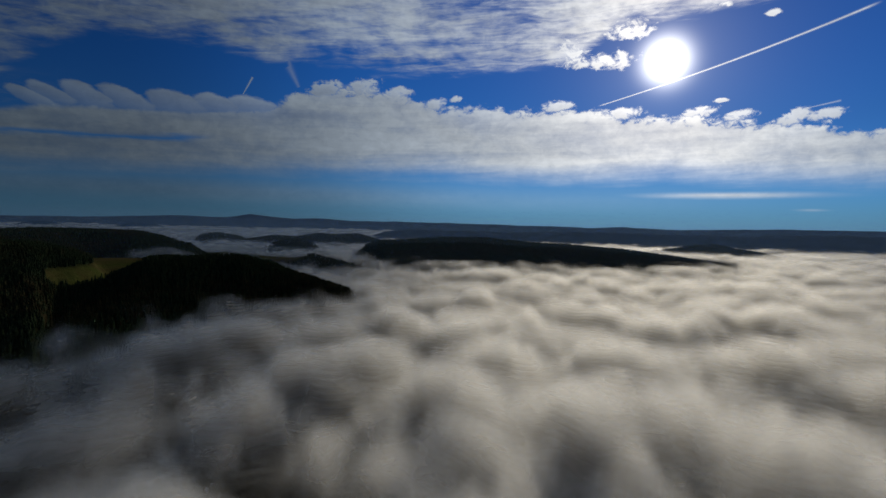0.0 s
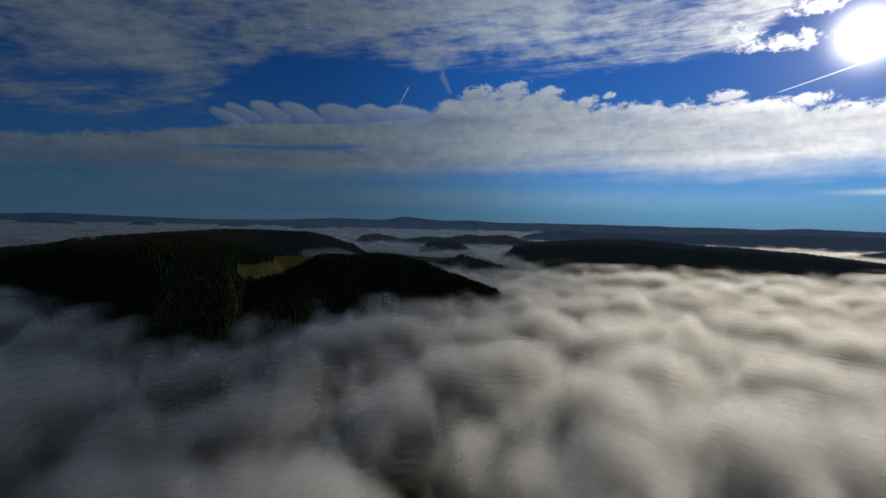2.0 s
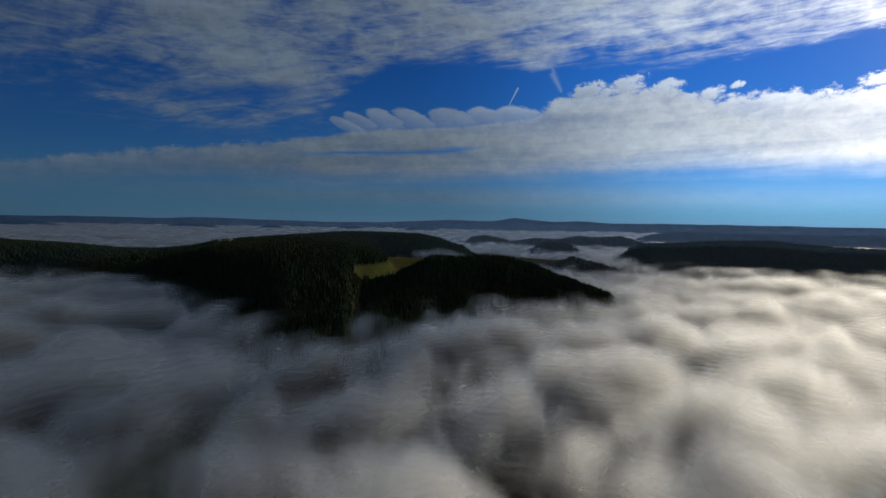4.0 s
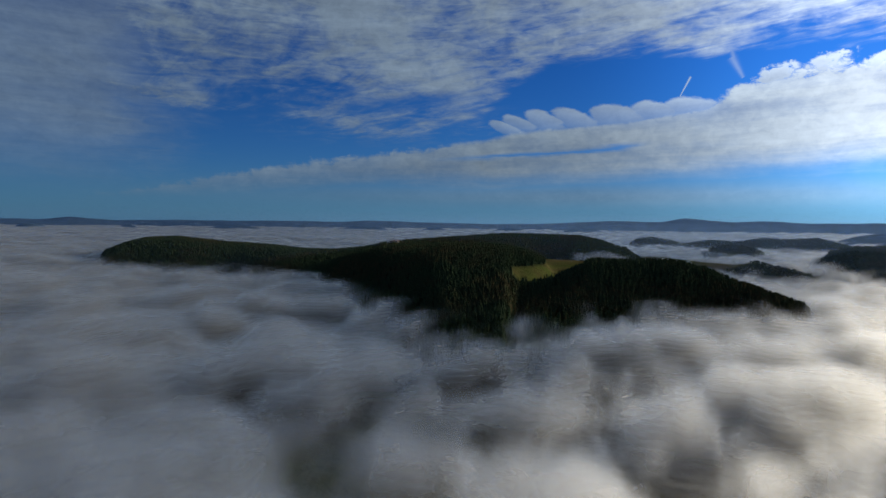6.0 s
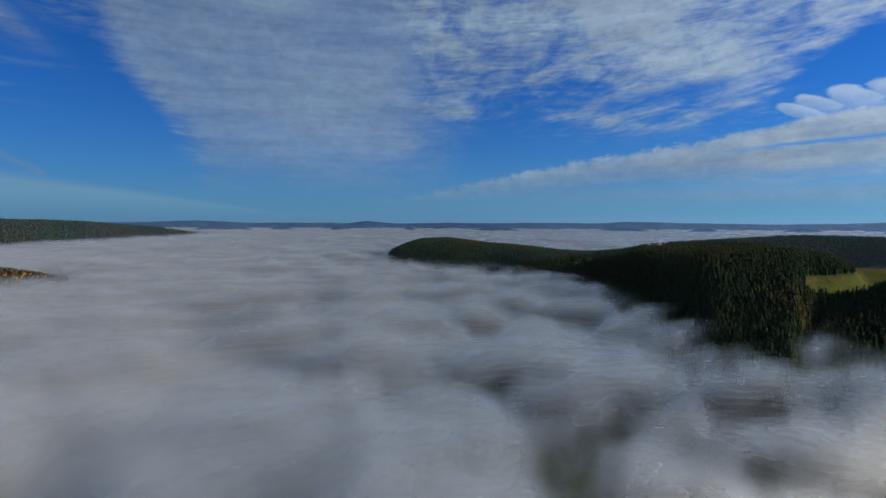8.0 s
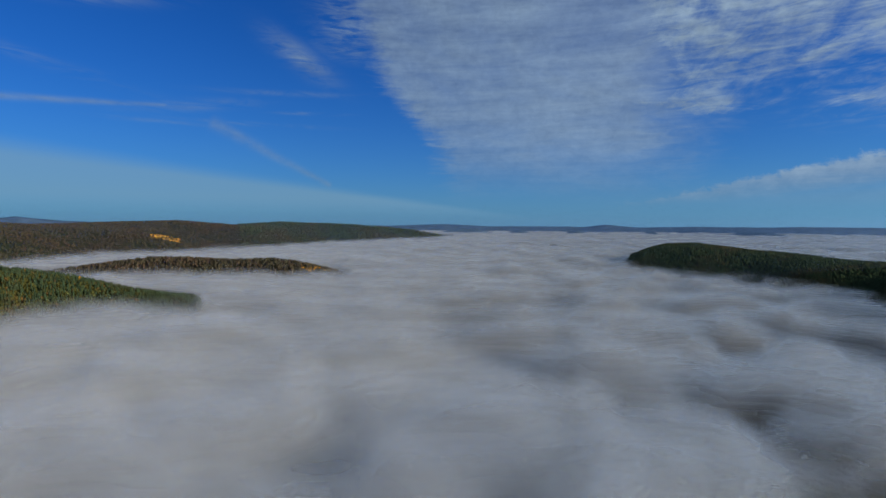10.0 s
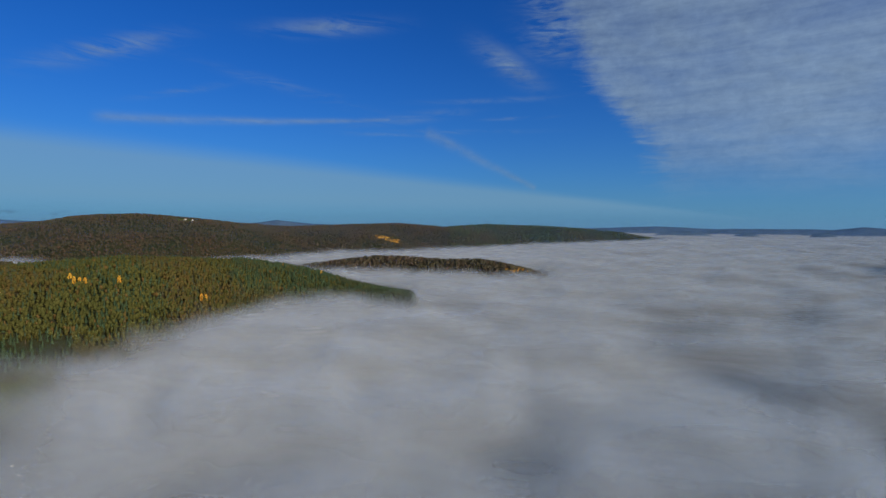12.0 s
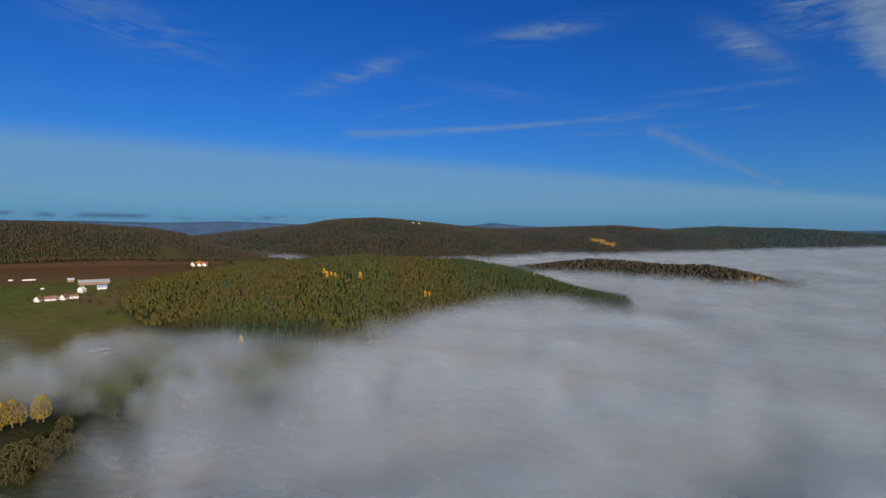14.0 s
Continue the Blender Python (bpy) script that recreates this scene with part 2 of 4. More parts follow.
    total = blend(tree, 1.0, Sock(tree, aureole.outputs[0]), Sock(tree, white.outputs[0]), "ADD")
    back, out = tree.nodes.new("ShaderNodeBackground"), tree.nodes.new("ShaderNodeOutputWorld")
    back.inputs["Strength"].default_value = 0.075
    tree.links.new(total.out, back.inputs["Color"])
    tree.links.new(back.outputs[0], out.inputs[0])


make_sky()

# ---- materials ----


def material(name):
    mat = bpy.data.materials.new(name)
    mat.use_nodes = True
    tree = mat.node_tree
    shader = next(n for n in tree.nodes if n.type == "BSDF_PRINCIPLED")
    place = Sock(tree, tree.nodes.new("ShaderNodeNewGeometry").outputs["Position"])
    return mat, tree, shader, place


def attribute(tree, name):
    node = tree.nodes.new("ShaderNodeAttribute")
    node.attribute_name = name
    return Sock(tree, node.outputs["Fac"])


def bumped(tree, shader, height, distance, strength=1.0):
    node = tree.nodes.new("ShaderNodeBump")
    node.inputs["Distance"].default_value, node.inputs["Strength"].default_value = distance, strength
    tree.links.new(height.out, node.inputs["Height"])
    tree.links.new(node.outputs[0], shader.inputs["Normal"])


def plain(name, colour, rough=0.8, vary=0.25, scale=0.6, metal=0.0):
    """A painted, rendered or wooden surface with stains and fine grain."""
    mat, tree, shader, place = material(name)
    n = noise_of(place, scale, 5.0, 0.6) * 0.6 + noise_of(place, scale * 9, 3.0, 0.6) * 0.4
    dark, light = tuple(c * (1 - vary) for c in colour), tuple(min(c * (1 + vary), 0.95) for c in colour)
    tree.links.new(blend(tree, n.step(0.3, 0.7), dark, light).out, shader.inputs["Base Color"])
    shader.inputs["Roughness"].default_value, shader.inputs["Metallic"].default_value = rough, metal
    bumped(tree, shader, n, 0.05)
    return mat


def make_land():
    mat, tree, shader, place = material("land")
    big, small = noise_of(place, 0.006, 5.0, 0.6), noise_of(place, 0.09, 5.0, 0.65)
    wood = blend(tree, big.step(0.35, 0.65), (0.014, 0.018, 0.009), (0.03, 0.022, 0.012))
    wood = blend(tree, small.step(0.35, 0.75), wood, (0.02, 0.026, 0.011))
    grass = blend(tree, small.step(0.3, 0.7), (0.042, 0.054, 0.013), (0.06, 0.066, 0.018))
    grass = blend(tree, big.step(0.38, 0.62), grass, (0.07, 0.056, 0.022))
    grass = blend(tree, noise_of(place, 0.02, 4.0, 0.6).step(0.45, 0.7) * 0.6, grass, (0.05, 0.036, 0.016))
    x, y, z = split(place)
    furrow = ((x * 0.6 + y * 0.8) * 0.45 + small * 2.0).sin() * 0.5 + 0.5
    soil = blend(tree, (small * 0.7 + furrow * 0.3).step(0.3, 0.7), (0.062, 0.034, 0.017), (0.092, 0.052, 0.025))
    colour = blend(tree, attribute(tree, "meadow"), wood, grass)
    colour = blend(tree, attribute(tree, "plough"), colour, soil)
    tree.links.new(colour.out, shader.inputs["Base Color"])
    shader.inputs["Roughness"].default_value = 0.95
    shader.inputs["Specular IOR Level"].default_value = 0.0
    bumped(tree, shader, small, 3.0)
    return mat


def make_foliage(name, dark, light, odd, share):
    """Needles or leaves; each tree of a stand has its own shade."""
    mat, tree, shader, place = material(name)
    each = Sock(tree, tree.nodes.new("ShaderNodeNewGeometry").outputs["Random Per Island"])
    own = Sock(tree, tree.nodes.new("ShaderNodeObjectInfo").outputs["Random"])
    each = (each + own).op("FRACT")
    patch = noise_of(place, 0.006, 4.0, 0.62)
    grain = noise_of(place, 0.8, 3.0, 0.7)
    colour = blend(tree, each, dark, light)
    colour = blend(tree, (each * 7.3).op("FRACT").step(1.0 - share, 1.0 - share + 0.02) , colour, odd)
    colour = blend(tree, patch.step(0.44, 0.6) * 0.8, colour, blend(tree, each, odd, dark))
    colour = blend(tree, grain.step(0.35, 0.75) * 0.35, colour, tuple(c * 0.6 for c in dark))
    tree.links.new(colour.out, shader.inputs["Base Color"])
    shader.inputs["Roughness"].default_value = 0.9
    shader.inputs["Specular IOR Level"].default_value = 0.0
    bumped(tree, shader, grain, 0.6)
    return mat


def make_fog():
    """Mist: it scatters light, most of it onward, and lets the ground show where it is thin."""
    mat = bpy.data.materials.new("mist")
    mat.use_nodes = True
    tree = mat.node_tree
    tree.nodes.clear()
    place = Sock(tree, tree.nodes.new("ShaderNodeNewGeometry").outputs["Position"])
    x, y, z = split(place)
    # wisps are drawn out along the valley
    drawn = vector((x * 0.97 + y * 0.24) * 1.1, (y * 0.97 - x * 0.24) * 0.85, z * 0.45)
    puff = (noise_of(drawn, 0.0105, 2.0, 0.5, 0.4) - 0.5) * 2.6
    wisp = (noise_of(drawn, 0.032, 4.0, 0.5, 0.7) - 0.5) * 2.0
    curl = attribute(tree, "curl")
    body = (attribute(tree, "depth") + (puff + wisp * curl * 0.5) * attribute(tree, "swell")).step(0.1, 0.9)
    alpha = (body * attribute(tree, "mass") * (1.0 + wisp * curl * 0.35)).mini(0.97).maxi(0.0)
    body = tree.nodes.new("ShaderNodeBsdfDiffuse")
    body.inputs["Color"].default_value = FOG_BODY
    body.inputs["Roughness"].default_value = 1.0
    under = tree.nodes.new("ShaderNodeBsdfTranslucent")
    under.inputs["Color"].default_value = FOG_BODY
    gloss = tree.nodes.new("ShaderNodeBsdfGlossy")
    gloss.distribution = "BECKMANN"
    gloss.inputs["Roughness"].default_value = FOG_SPREAD
    gloss.inputs["Color"].default_value = FOG_SHINE
    # light is spread inside the mist, so its swells shade only softly
    shape = tree.nodes.new("ShaderNodeVectorMath")
    shape.operation = "MULTIPLY_ADD"
    tree.links.new(tree.nodes.new("ShaderNodeNewGeometry").outputs["Normal"], shape.inputs[0])
    shape.inputs[1].default_value, shape.inputs[2].default_value = (0.15, 0.15, 0.15), (0.0, 0.0, 0.85)
    for node in (body, under, gloss):
        tree.links.new(shape.outputs[0], node.inputs["Normal"])
    mix = tree.nodes.new("ShaderNodeMixShader")
    mix.inputs[0].default_value = 0.25
    tree.links.new(body.outputs[0], mix.inputs[1])
    tree.links.new(under.outputs[0], mix.inputs[2])
    mix2 = tree.nodes.new("ShaderNodeMixShader")
    mix2.inputs[0].default_value = FOG_GLOSS
    tree.links.new(mix.outputs[0], mix2.inputs[1])
    tree.links.new(gloss.outputs[0], mix2.inputs[2])
    clear = tree.nodes.new("ShaderNodeBsdfTransparent")
    whole = tree.nodes.new("ShaderNodeMixShader")
    tree.links.new(alpha.out, whole.inputs[0])
    tree.links.new(clear.outputs[0], whole.inputs[1])
    tree.links.new(mix2.outputs[0], whole.inputs[2])
    out = tree.nodes.new("ShaderNodeOutputMaterial")
    tree.links.new(whole.outputs[0], out.inputs[0])
    return mat


FOG_BODY, FOG_SHINE, FOG_SPREAD = (0.8, 0.81, 0.77, 1), (0.98, 0.96, 0.88, 1), 0.83
FOG_GLOSS = 0.78
LAND = make_land()
SPRUCE = make_foliage("spruce", (0.02, 0.033, 0.017), (0.036, 0.052, 0.024), (0.06, 0.042, 0.02), 0.02)
PINE = make_foliage("pine", (0.034, 0.036, 0.01), (0.05, 0.047, 0.013), (0.07, 0.042, 0.014), 0.08)
MIXED = make_foliage("mixed_wood", (0.03, 0.029, 0.016), (0.044, 0.038, 0.022), (0.062, 0.036, 0.022), 0.1)
LARCH = make_foliage("larch", (0.36, 0.19, 0.02), (0.5, 0.28, 0.04), (0.4, 0.16, 0.02), 0.2)
BARK = plain("bark", (0.09, 0.06, 0.04), 0.95, 0.4, 1.5)

# ---- the lie of the land ----
np.random.seed(4)


def ease(a):
    a = np.clip(a, 0.0, 1.0)
    return a * a * (3 - 2 * a)


def waves(x, y, size, octaves=4, seed=0, gain=0.5):
    """Smooth value noise over the plan, about -1 to 1."""
    total, amp, norm = np.zeros_like(x), 1.0, 0.0
    for k in range(octaves):
        rng = np.random.RandomState(seed * 17 + k)
        table = rng.rand(256, 256)
        a = 0.7 + k
        gx = (x * math.cos(a) - y * math.sin(a)) / size + 1000.3
        gy = (x * math.sin(a) + y * math.cos(a)) / size + 1000.7
        ix, iy = np.floor(gx).astype(int), np.floor(gy).astype(int)
        fx, fy = ease(gx - ix), ease(gy - iy)
        c = lambda i, j: table[(ix + i) % 256, (iy + j) % 256]
        total += amp * ((c(0, 0) * (1 - fx) + c(1, 0) * fx) * (1 - fy) + (c(0, 1) * (1 - fx) + c(1, 1) * fx) * fy)
        norm += amp
        amp, size = amp * gain, size * 0.5
    return total / norm * 2 - 1


def fog_level(az, d):
    """Top of the mist below the eye: level near by, rising to the far rim of the land."""
    z = np.interp(d, (0, 1500, 2000, 3000, 4000, 4900), (-135, -133, -113, -84, -47, -18))
    z = z - 70 * ease((az - 112) / 12) * ease((220 - az) / 20) * ease((d - 2700) / 600)
    z = z + 17 * np.exp(-(((az - 170) / 17) ** 2 + ((d - 650) / 100) ** 2))
    return z + 44 * np.exp(-(((az - 28.5) / 6) ** 2 + ((d - 1690) / 130) ** 2))


def valley(d):
    return np.interp(d, (0, 1500, 2000, 3000, 4000, 4900), (-190, -180, -160, -125, -95, -62))


class Hill:
    """A ridge across the view: azimuth, elevation of its skyline, distance of its crest, length of its near slope."""

    def __init__(self, rows, back=500.0, trees=0.0, taper=1.5):
        self.az, self.el, self.far, self.front = (np.array(c, float) for c in zip(*rows))
        self.back, self.trees, self.taper = back, trees, taper
        order = np.argsort(self.az)
        self.az, self.el, self.far, self.front = (c[order] for c in (self.az, self.el, self.far, self.front))

    def height(self, az, d):
        far, front = np.interp(az, self.az, self.far), np.interp(az, self.az, self.front)
        low = valley(d)
        top = far * np.tan(np.radians(np.interp(az, self.az, self.el))) - self.trees
        fall = np.where(d < far, ease((far - d) / front), ease((d - far) / self.back))
        ends = ease((az - self.az[0] + self.taper) / self.taper) * ease((self.az[-1] + self.taper - az) / self.taper)
        return low + np.maximum(top - low, 0) * (1 - fall) * ends


HILLS = {
    "ridge_east": Hill([(-28.8, -2.81, 2300, 600), (-23.4, -2.1, 2350, 700), (-18.2, -1.74, 2400, 800), (-12.7, -1.35, 2450, 900), (-6.9, -1.04, 2500, 1000),
                        (-3.9, -0.82, 2500, 1000), (-1, -0.9, 2500, 1000), (3.8, -1.3, 2450, 900), (6.1, -1.42, 2400, 800), (7.9, -1.98, 2350, 600), (9, -2.95, 2300, 400)], 500, 6),
    "spur_east": Hill([(-32.3, -2.01, 2900, 300), (-30.1, -1.55, 2950, 300), (-28.2, -1.26, 3000, 300), (-26.6, -0.9, 3000, 300), (-24.9, -0.96, 3000, 300), (-22.4, -1.48, 3000, 300)], 300, 5),
    "back_hill": Hill([(22.5, -3.6, 1850, 500), (23.6, -2.75, 1880, 500), (24.8, -1.97, 1900, 500), (26.5, -1.36, 1900, 500), (29.4, -0.77, 1900, 500), (33.5, -0.71, 1900, 500),
                       (37.1, -0.7, 1850, 600), (39.4, -0.85, 1800, 700), (43, -1.14, 1750, 800), (48.8, -1.55, 1700, 800), (51.7, -2.21, 1700, 700), (54.4, -2.5, 1750, 750),
                       (57.7, -2.39, 1850, 750), (60.8, -2, 1950, 700), (64.7, -1.73, 2050, 600), (66.6, -1.42, 2100, 600), (69.2, -1.11, 2150, 600), (72.2, -1.32, 2150, 500),
                       (73.8, -1.85, 2100, 400), (75, -2.41, 2050, 300)], 500, 8),
    "front_spur": Hill([(31.2, -6.0, 1160, 150), (32, -4.4, 1190, 260), (32.8, -3.25, 1230, 390), (34.1, -2.65, 1260, 580), (35.5, -2.3, 1280, 650), (37, -1.98, 1290, 900), (43, -1.93, 1330, 900),
                        (48.8, -2.2, 1400, 700), (53, -3.0, 1500, 600), (57, -4.0, 1600, 500)], 500, 8, 1.0),
    "end_spur": Hill([(9.8, -6.6, 1130, 150), (12.5, -5.63, 1140, 180), (15, -4.8, 1150, 200), (17.6, -3.7, 1150, 230), (20.3, -3.11, 1130, 260), (22.5, -3.07, 1120, 280),
                      (25.3, -3.2, 1100, 330), (28.2, -3.15, 1100, 380), (29.9, -4.1, 1080, 420), (32.3, -5.45, 1060, 500), (34.6, -6.8, 1000, 500)], 260, 8),
    "saddle": Hill([(25, -3.7, 1430, 700), (28.5, -3.5, 1430, 700), (32.3, -3.45, 1430, 800), (35, -3.6, 1430, 900), (37, -4, 1400, 900)], 200, 0),
    "copse_hill": Hill([(12.2, -2.7, 2480, 200), (13.3, -1.87, 2500, 250), (14.6, -1.51, 2500, 250), (16.5, -1.61, 2500, 250), (17.3, -2.09, 2500, 220), (17.9, -2.68, 2480, 200)], 200, 8, 0.6),
    "low_rise": Hill([(20.1, -1.41, 3100, 250), (20.6, -1.24, 3100, 250), (22.4, -0.93, 3100, 250), (23.9, -1.08, 3100, 250), (24.4, -1.5, 3100, 250)], 250, 5, 0.6),
    "hedge_rise": Hill([(7, -1.4, 3000, 250), (8.8, -0.85, 3000, 250), (11, -0.9, 3000, 250), (13.1, -0.78, 3000, 250), (15.2, -1.1, 3000, 250), (17.4, -1.05, 3000, 250), (20.1, -1.6, 3000, 250)], 250, 5),
    "village_rise": Hill([(7.9, -4.3, 1800, 300), (9.9, -3.79, 1850, 300), (12, -3.33, 1900, 300), (13.5, -2.9, 1950, 300), (15.1, -3.2, 1950, 300), (18, -3.0, 2050, 350), (22, -2.6, 2200, 350), (25, -2.7, 2200, 300)], 250, 6),
    "west_hills": Hill([(92, -1.2, 3900, 500), (94.7, -0.83, 3900, 500), (97.4, -0.33, 3900, 600), (102.6, 0.1, 3850, 900), (105.9, 0.24, 3800, 1000), (111, 0.36, 3600, 1100), (115.1, 0.12, 3400, 1100),
                        (120.5, 0.39, 3300, 1200), (125.8, 0.21, 3200, 1200), (131.6, 0.09, 3000, 1200), (135.6, 0.16, 2900, 1150), (139.4, 0.51, 2800, 1150), (142.5, 0.74, 2800, 1150),
                        (145, 0.86, 2800, 1150), (147.5, 0.71, 2800, 1150), (150.2, 0.55, 2800, 1150), (152, 0.22, 2800, 1100), (157, -0.3, 2900, 900), (162, -0.9, 3000, 700)], 500, 5),
    "island": Hill([(104.5, -4.9, 1640, 120), (106.4, -4.37, 1680, 150), (109.2, -3.76, 1720, 180), (112.1, -3.35, 1750, 200), (113.9, -3.44, 1760, 200), (116.8, -3.31, 1780, 200),
                    (119.8, -3.11, 1800, 200), (122.8, -3.08, 1800, 200), (125.8, -3.4, 1800, 200), (129.3, -3.89, 1780, 150), (131.6, -4.29, 1760, 120)], 250, 8),
    "pine_hill": Hill([(118.9, -7.1, 1090, 150), (122.2, -6.51, 1150, 180), (125.1, -5.75, 1210, 200), (128.5, -4.68, 1240, 230), (132, -3.87, 1230, 280), (135.6, -3.32, 1180, 330), (139.2, -3.12, 1120, 380),
                       (142.8, -2.97, 1060, 400), (146.3, -2.81, 1010, 430), (150.9, -3.16, 980, 460), (155.3, -3.48, 950, 470), (159.5, -3.98, 920, 460), (163.1, -4.34, 900, 420),
                       (165.9, -4.79, 890, 360), (167.5, -5.51, 880, 300), (168.6, -6.4, 870, 260)], 350, 9),
    "wood_hill": Hill([(156, -2.9, 2000, 500), (158.5, -2.22, 1980, 550), (161.6, -1.39, 1950, 600), (163.5, -0.69, 1930, 650), (166.3, -0.23, 1900, 700), (169, -0.1, 1900, 700), (172, 0.16, 1900, 700),
                       (174.7, 0.22, 1900, 700), (180, 0.3, 1900, 700), (190, 0.2, 1900, 700), (210, 0.0, 1900, 700)], 500, 7),
    "farm_land": Hill([(152, -4.3, 1150, 800), (156, -4.15, 1150, 850), (164.5, -4.1, 1150, 900), (172, -4.1, 1150, 900), (180, -4.1, 1150, 900), (205, -4.2, 1150, 900)], 1200, 0, 4.0),
    "upper_fields": Hill([(150, -3.6, 1450, 600), (156, -3.35, 1450, 600), (164.5, -3.3, 1430, 600), (172, -3.25, 1420, 600), (180, -3.3, 1420, 600), (205, -3.5, 1420, 600)], 600, 0, 4.0),
    "near_bank": Hill([(170, -18.6, 455, 150), (174, -18.0, 460, 160), (180, -17.9, 465, 160), (200, -18, 460, 160)], 250, 0, 9.0),
}
RIM_AZ = (-180, -60, -39, -34.7, -28.2, -23.4, -21.3, -18.1, -14.9, -10.3, -0.9, 5, 9.7, 13.1, 15.3, 17.5, 19.5, 21.7, 26.7, 29, 33.3, 40.1, 47.7, 51.1, 54.4, 61.3, 72.2, 74.9, 77.9, 80, 83, 89.1, 94.2, 98.9, 108, 125.8, 129.3, 132.5, 136.1, 153.1, 159.5, 164.5, 172.4, 180)
RIM_EL = (0.3, 0.4, 0.5, 0.52, 0.5, 0.36, 0.42, 0.57, 0.33, 0.4, 0.5, 0.5, 0.5, 0.65, 0.53, 0.69, 0.94, 0.6, 0.56, 0.42, 0.2, 0.2, 0.27, 0.36, 0.22, 0.26, 0.19, 0.14, 0.4, 0.15, 0.18, 0.16, 0.35, 0.1, 0.1, 0.09, 0.23, 0.62, 0.15, 0.18, 0.44, 0.26, 0.25, 0.3)


def land_height(az, d):
    """Ground below or above the eye, by azimuth in degrees and distance."""
    x, y = -np.sin(np.radians(az)) * d, np.cos(np.radians(az)) * d
    z = valley(d) + waves(x, y, 420, 4, 2) * np.interp(d, (0, 1200, 2600, 4500), (10, 14, 20, 34))
    for hill in HILLS.values():
        z = np.maximum(z, hill.height(az, d))
    crest = np.interp(az, HILLS["west_hills"].az, HILLS["west_hills"].far)
    z = z + waves(x, y, 330, 4, 14) * 30 * ease((crest - 120 - d) / 350) * ease((d - 1950) / 200) * ease((az - 112) / 6) * ease((163 - az) / 6)
    z = z + waves(x, y, 400, 3, 13) * 13 * ease((d - 1900) / 200) * ease((3300 - d) / 300)
    return z + waves(x, y, 260, 4, 5) * np.interp(d, (0, 700, 2000), (3, 4, 3))


def polar(az, d, z):
    a = np.radians(az)
    return np.stack((-np.sin(a) * d, np.cos(a) * d, z + EZ), -1)


def sheet_mesh(name, az, rings, z, mats, closed=True, keep=None, **attributes):
    """A mesh over a fan of azimuths and rings; keep drops quads."""
    n, m = len(az), len(rings)
    grid_a, grid_d = np.meshgrid(az, rings, indexing="ij")
    verts = polar(grid_a, grid_d, z).reshape(-1, 3)
    i, j = np.meshgrid(np.arange(n if closed else n - 1), np.arange(m - 1), indexing="ij")
    nxt = (i + 1) % n
    quads = np.stack((i * m + j, i * m + j + 1, nxt * m + j + 1, nxt * m + j), -1).reshape(-1, 4)[:, ::-1]
    if keep is not None:
        quads = quads[keep.reshape(-1)[quads].any(1)]
    mesh = bpy.data.meshes.new(name)
    mesh.vertices.add(len(verts))
    mesh.vertices.foreach_set("co", verts.ravel())
    mesh.loops.add(quads.size)
    mesh.loops.foreach_set("vertex_index", quads.ravel())
    mesh.polygons.add(len(quads))
    mesh.polygons.foreach_set("loop_start", np.arange(0, quads.size, 4))
    mesh.update()
    mesh.polygons.foreach_set("use_smooth", np.ones(len(quads), bool))
    for key, values in attributes.items():
        mesh.attributes.new(key, "FLOAT", "POINT").data.foreach_set("value", np.ascontiguousarray(values.ravel(), np.float32))
    mesh.materials.append(mats)
    mesh.validate()
    return new(name, mesh)


def azimuths(fine, coarse):
    return np.concatenate((np.arange(-50, 188, fine), np.arange(188, 310, coarse)))


def in_field(az, d, a0, a1, d0, d1, soft_a=1.0, soft_d=40.0):
    return ease((az - a0) / soft_a + 0.5) * ease((a1 - az) / soft_a + 0.5) * ease((d - d0) / soft_d + 0.5) * ease((d1 - d) / soft_d + 0.5)


def meadow_at(az, d):
    x, y = -np.sin(np.radians(az)) * d, np.cos(np.radians(az)) * d
    ragged = waves(x, y, 120, 3, 9)
    low = land_height(az, d)
    m = in_field(az + ragged * 0.4, d + ragged * 15, 27.5 + np.maximum(0, (1430 - d)) * 0.015, 36, 1020, 1480, 0.6, 30) * ease((-80 - low) / 6) * ease((low + 110) / 8)
    on_hill = ease((HILLS["pine_hill"].height(az, d) - HILLS["farm_land"].height(az, d)) / 10 + 0.3 + ragged * 0.4)
    m = np.maximum(m, in_field(az + ragged, d + ragged * 25, 150.0, 215, 560, 1230, 1.0, 60) * (1 - on_hill))
    m = np.maximum(m, in_field(az, d + ragged * 60, 14, 27, 1900, 2400, 1, 60) * 0.8)
    m = np.maximum(m, (1 - ease((d - 560) / 120)) * ease(0.5 + ragged * 1.2) * 0.7)
    for a, r in ((48.4, 1690), (140.7, 2640), (136.9, 2760)):
        m = np.maximum(m, in_field(az, d, a - 0.9, a + 0.9, r - 60, r + 50, 0.4, 20))
    return np.maximum(m, in_field(az + ragged * 2, d + ragged * 60, 150, 165, 1500, 1720, 2, 60) * 0.4)


def plough_at(az, d):
    x, y = -np.sin(np.radians(az)) * d, np.cos(np.radians(az)) * d
    ragged = waves(x, y, 150, 3, 11)
    return in_field(az + ragged, d + ragged * 15 + (az - 170) * 2, 159, 215, 1020, 1410, 1.0, 25)


def wooded(az, d):
    return (meadow_at(az, d) < 0.3) & (plough_at(az, d) < 0.3)


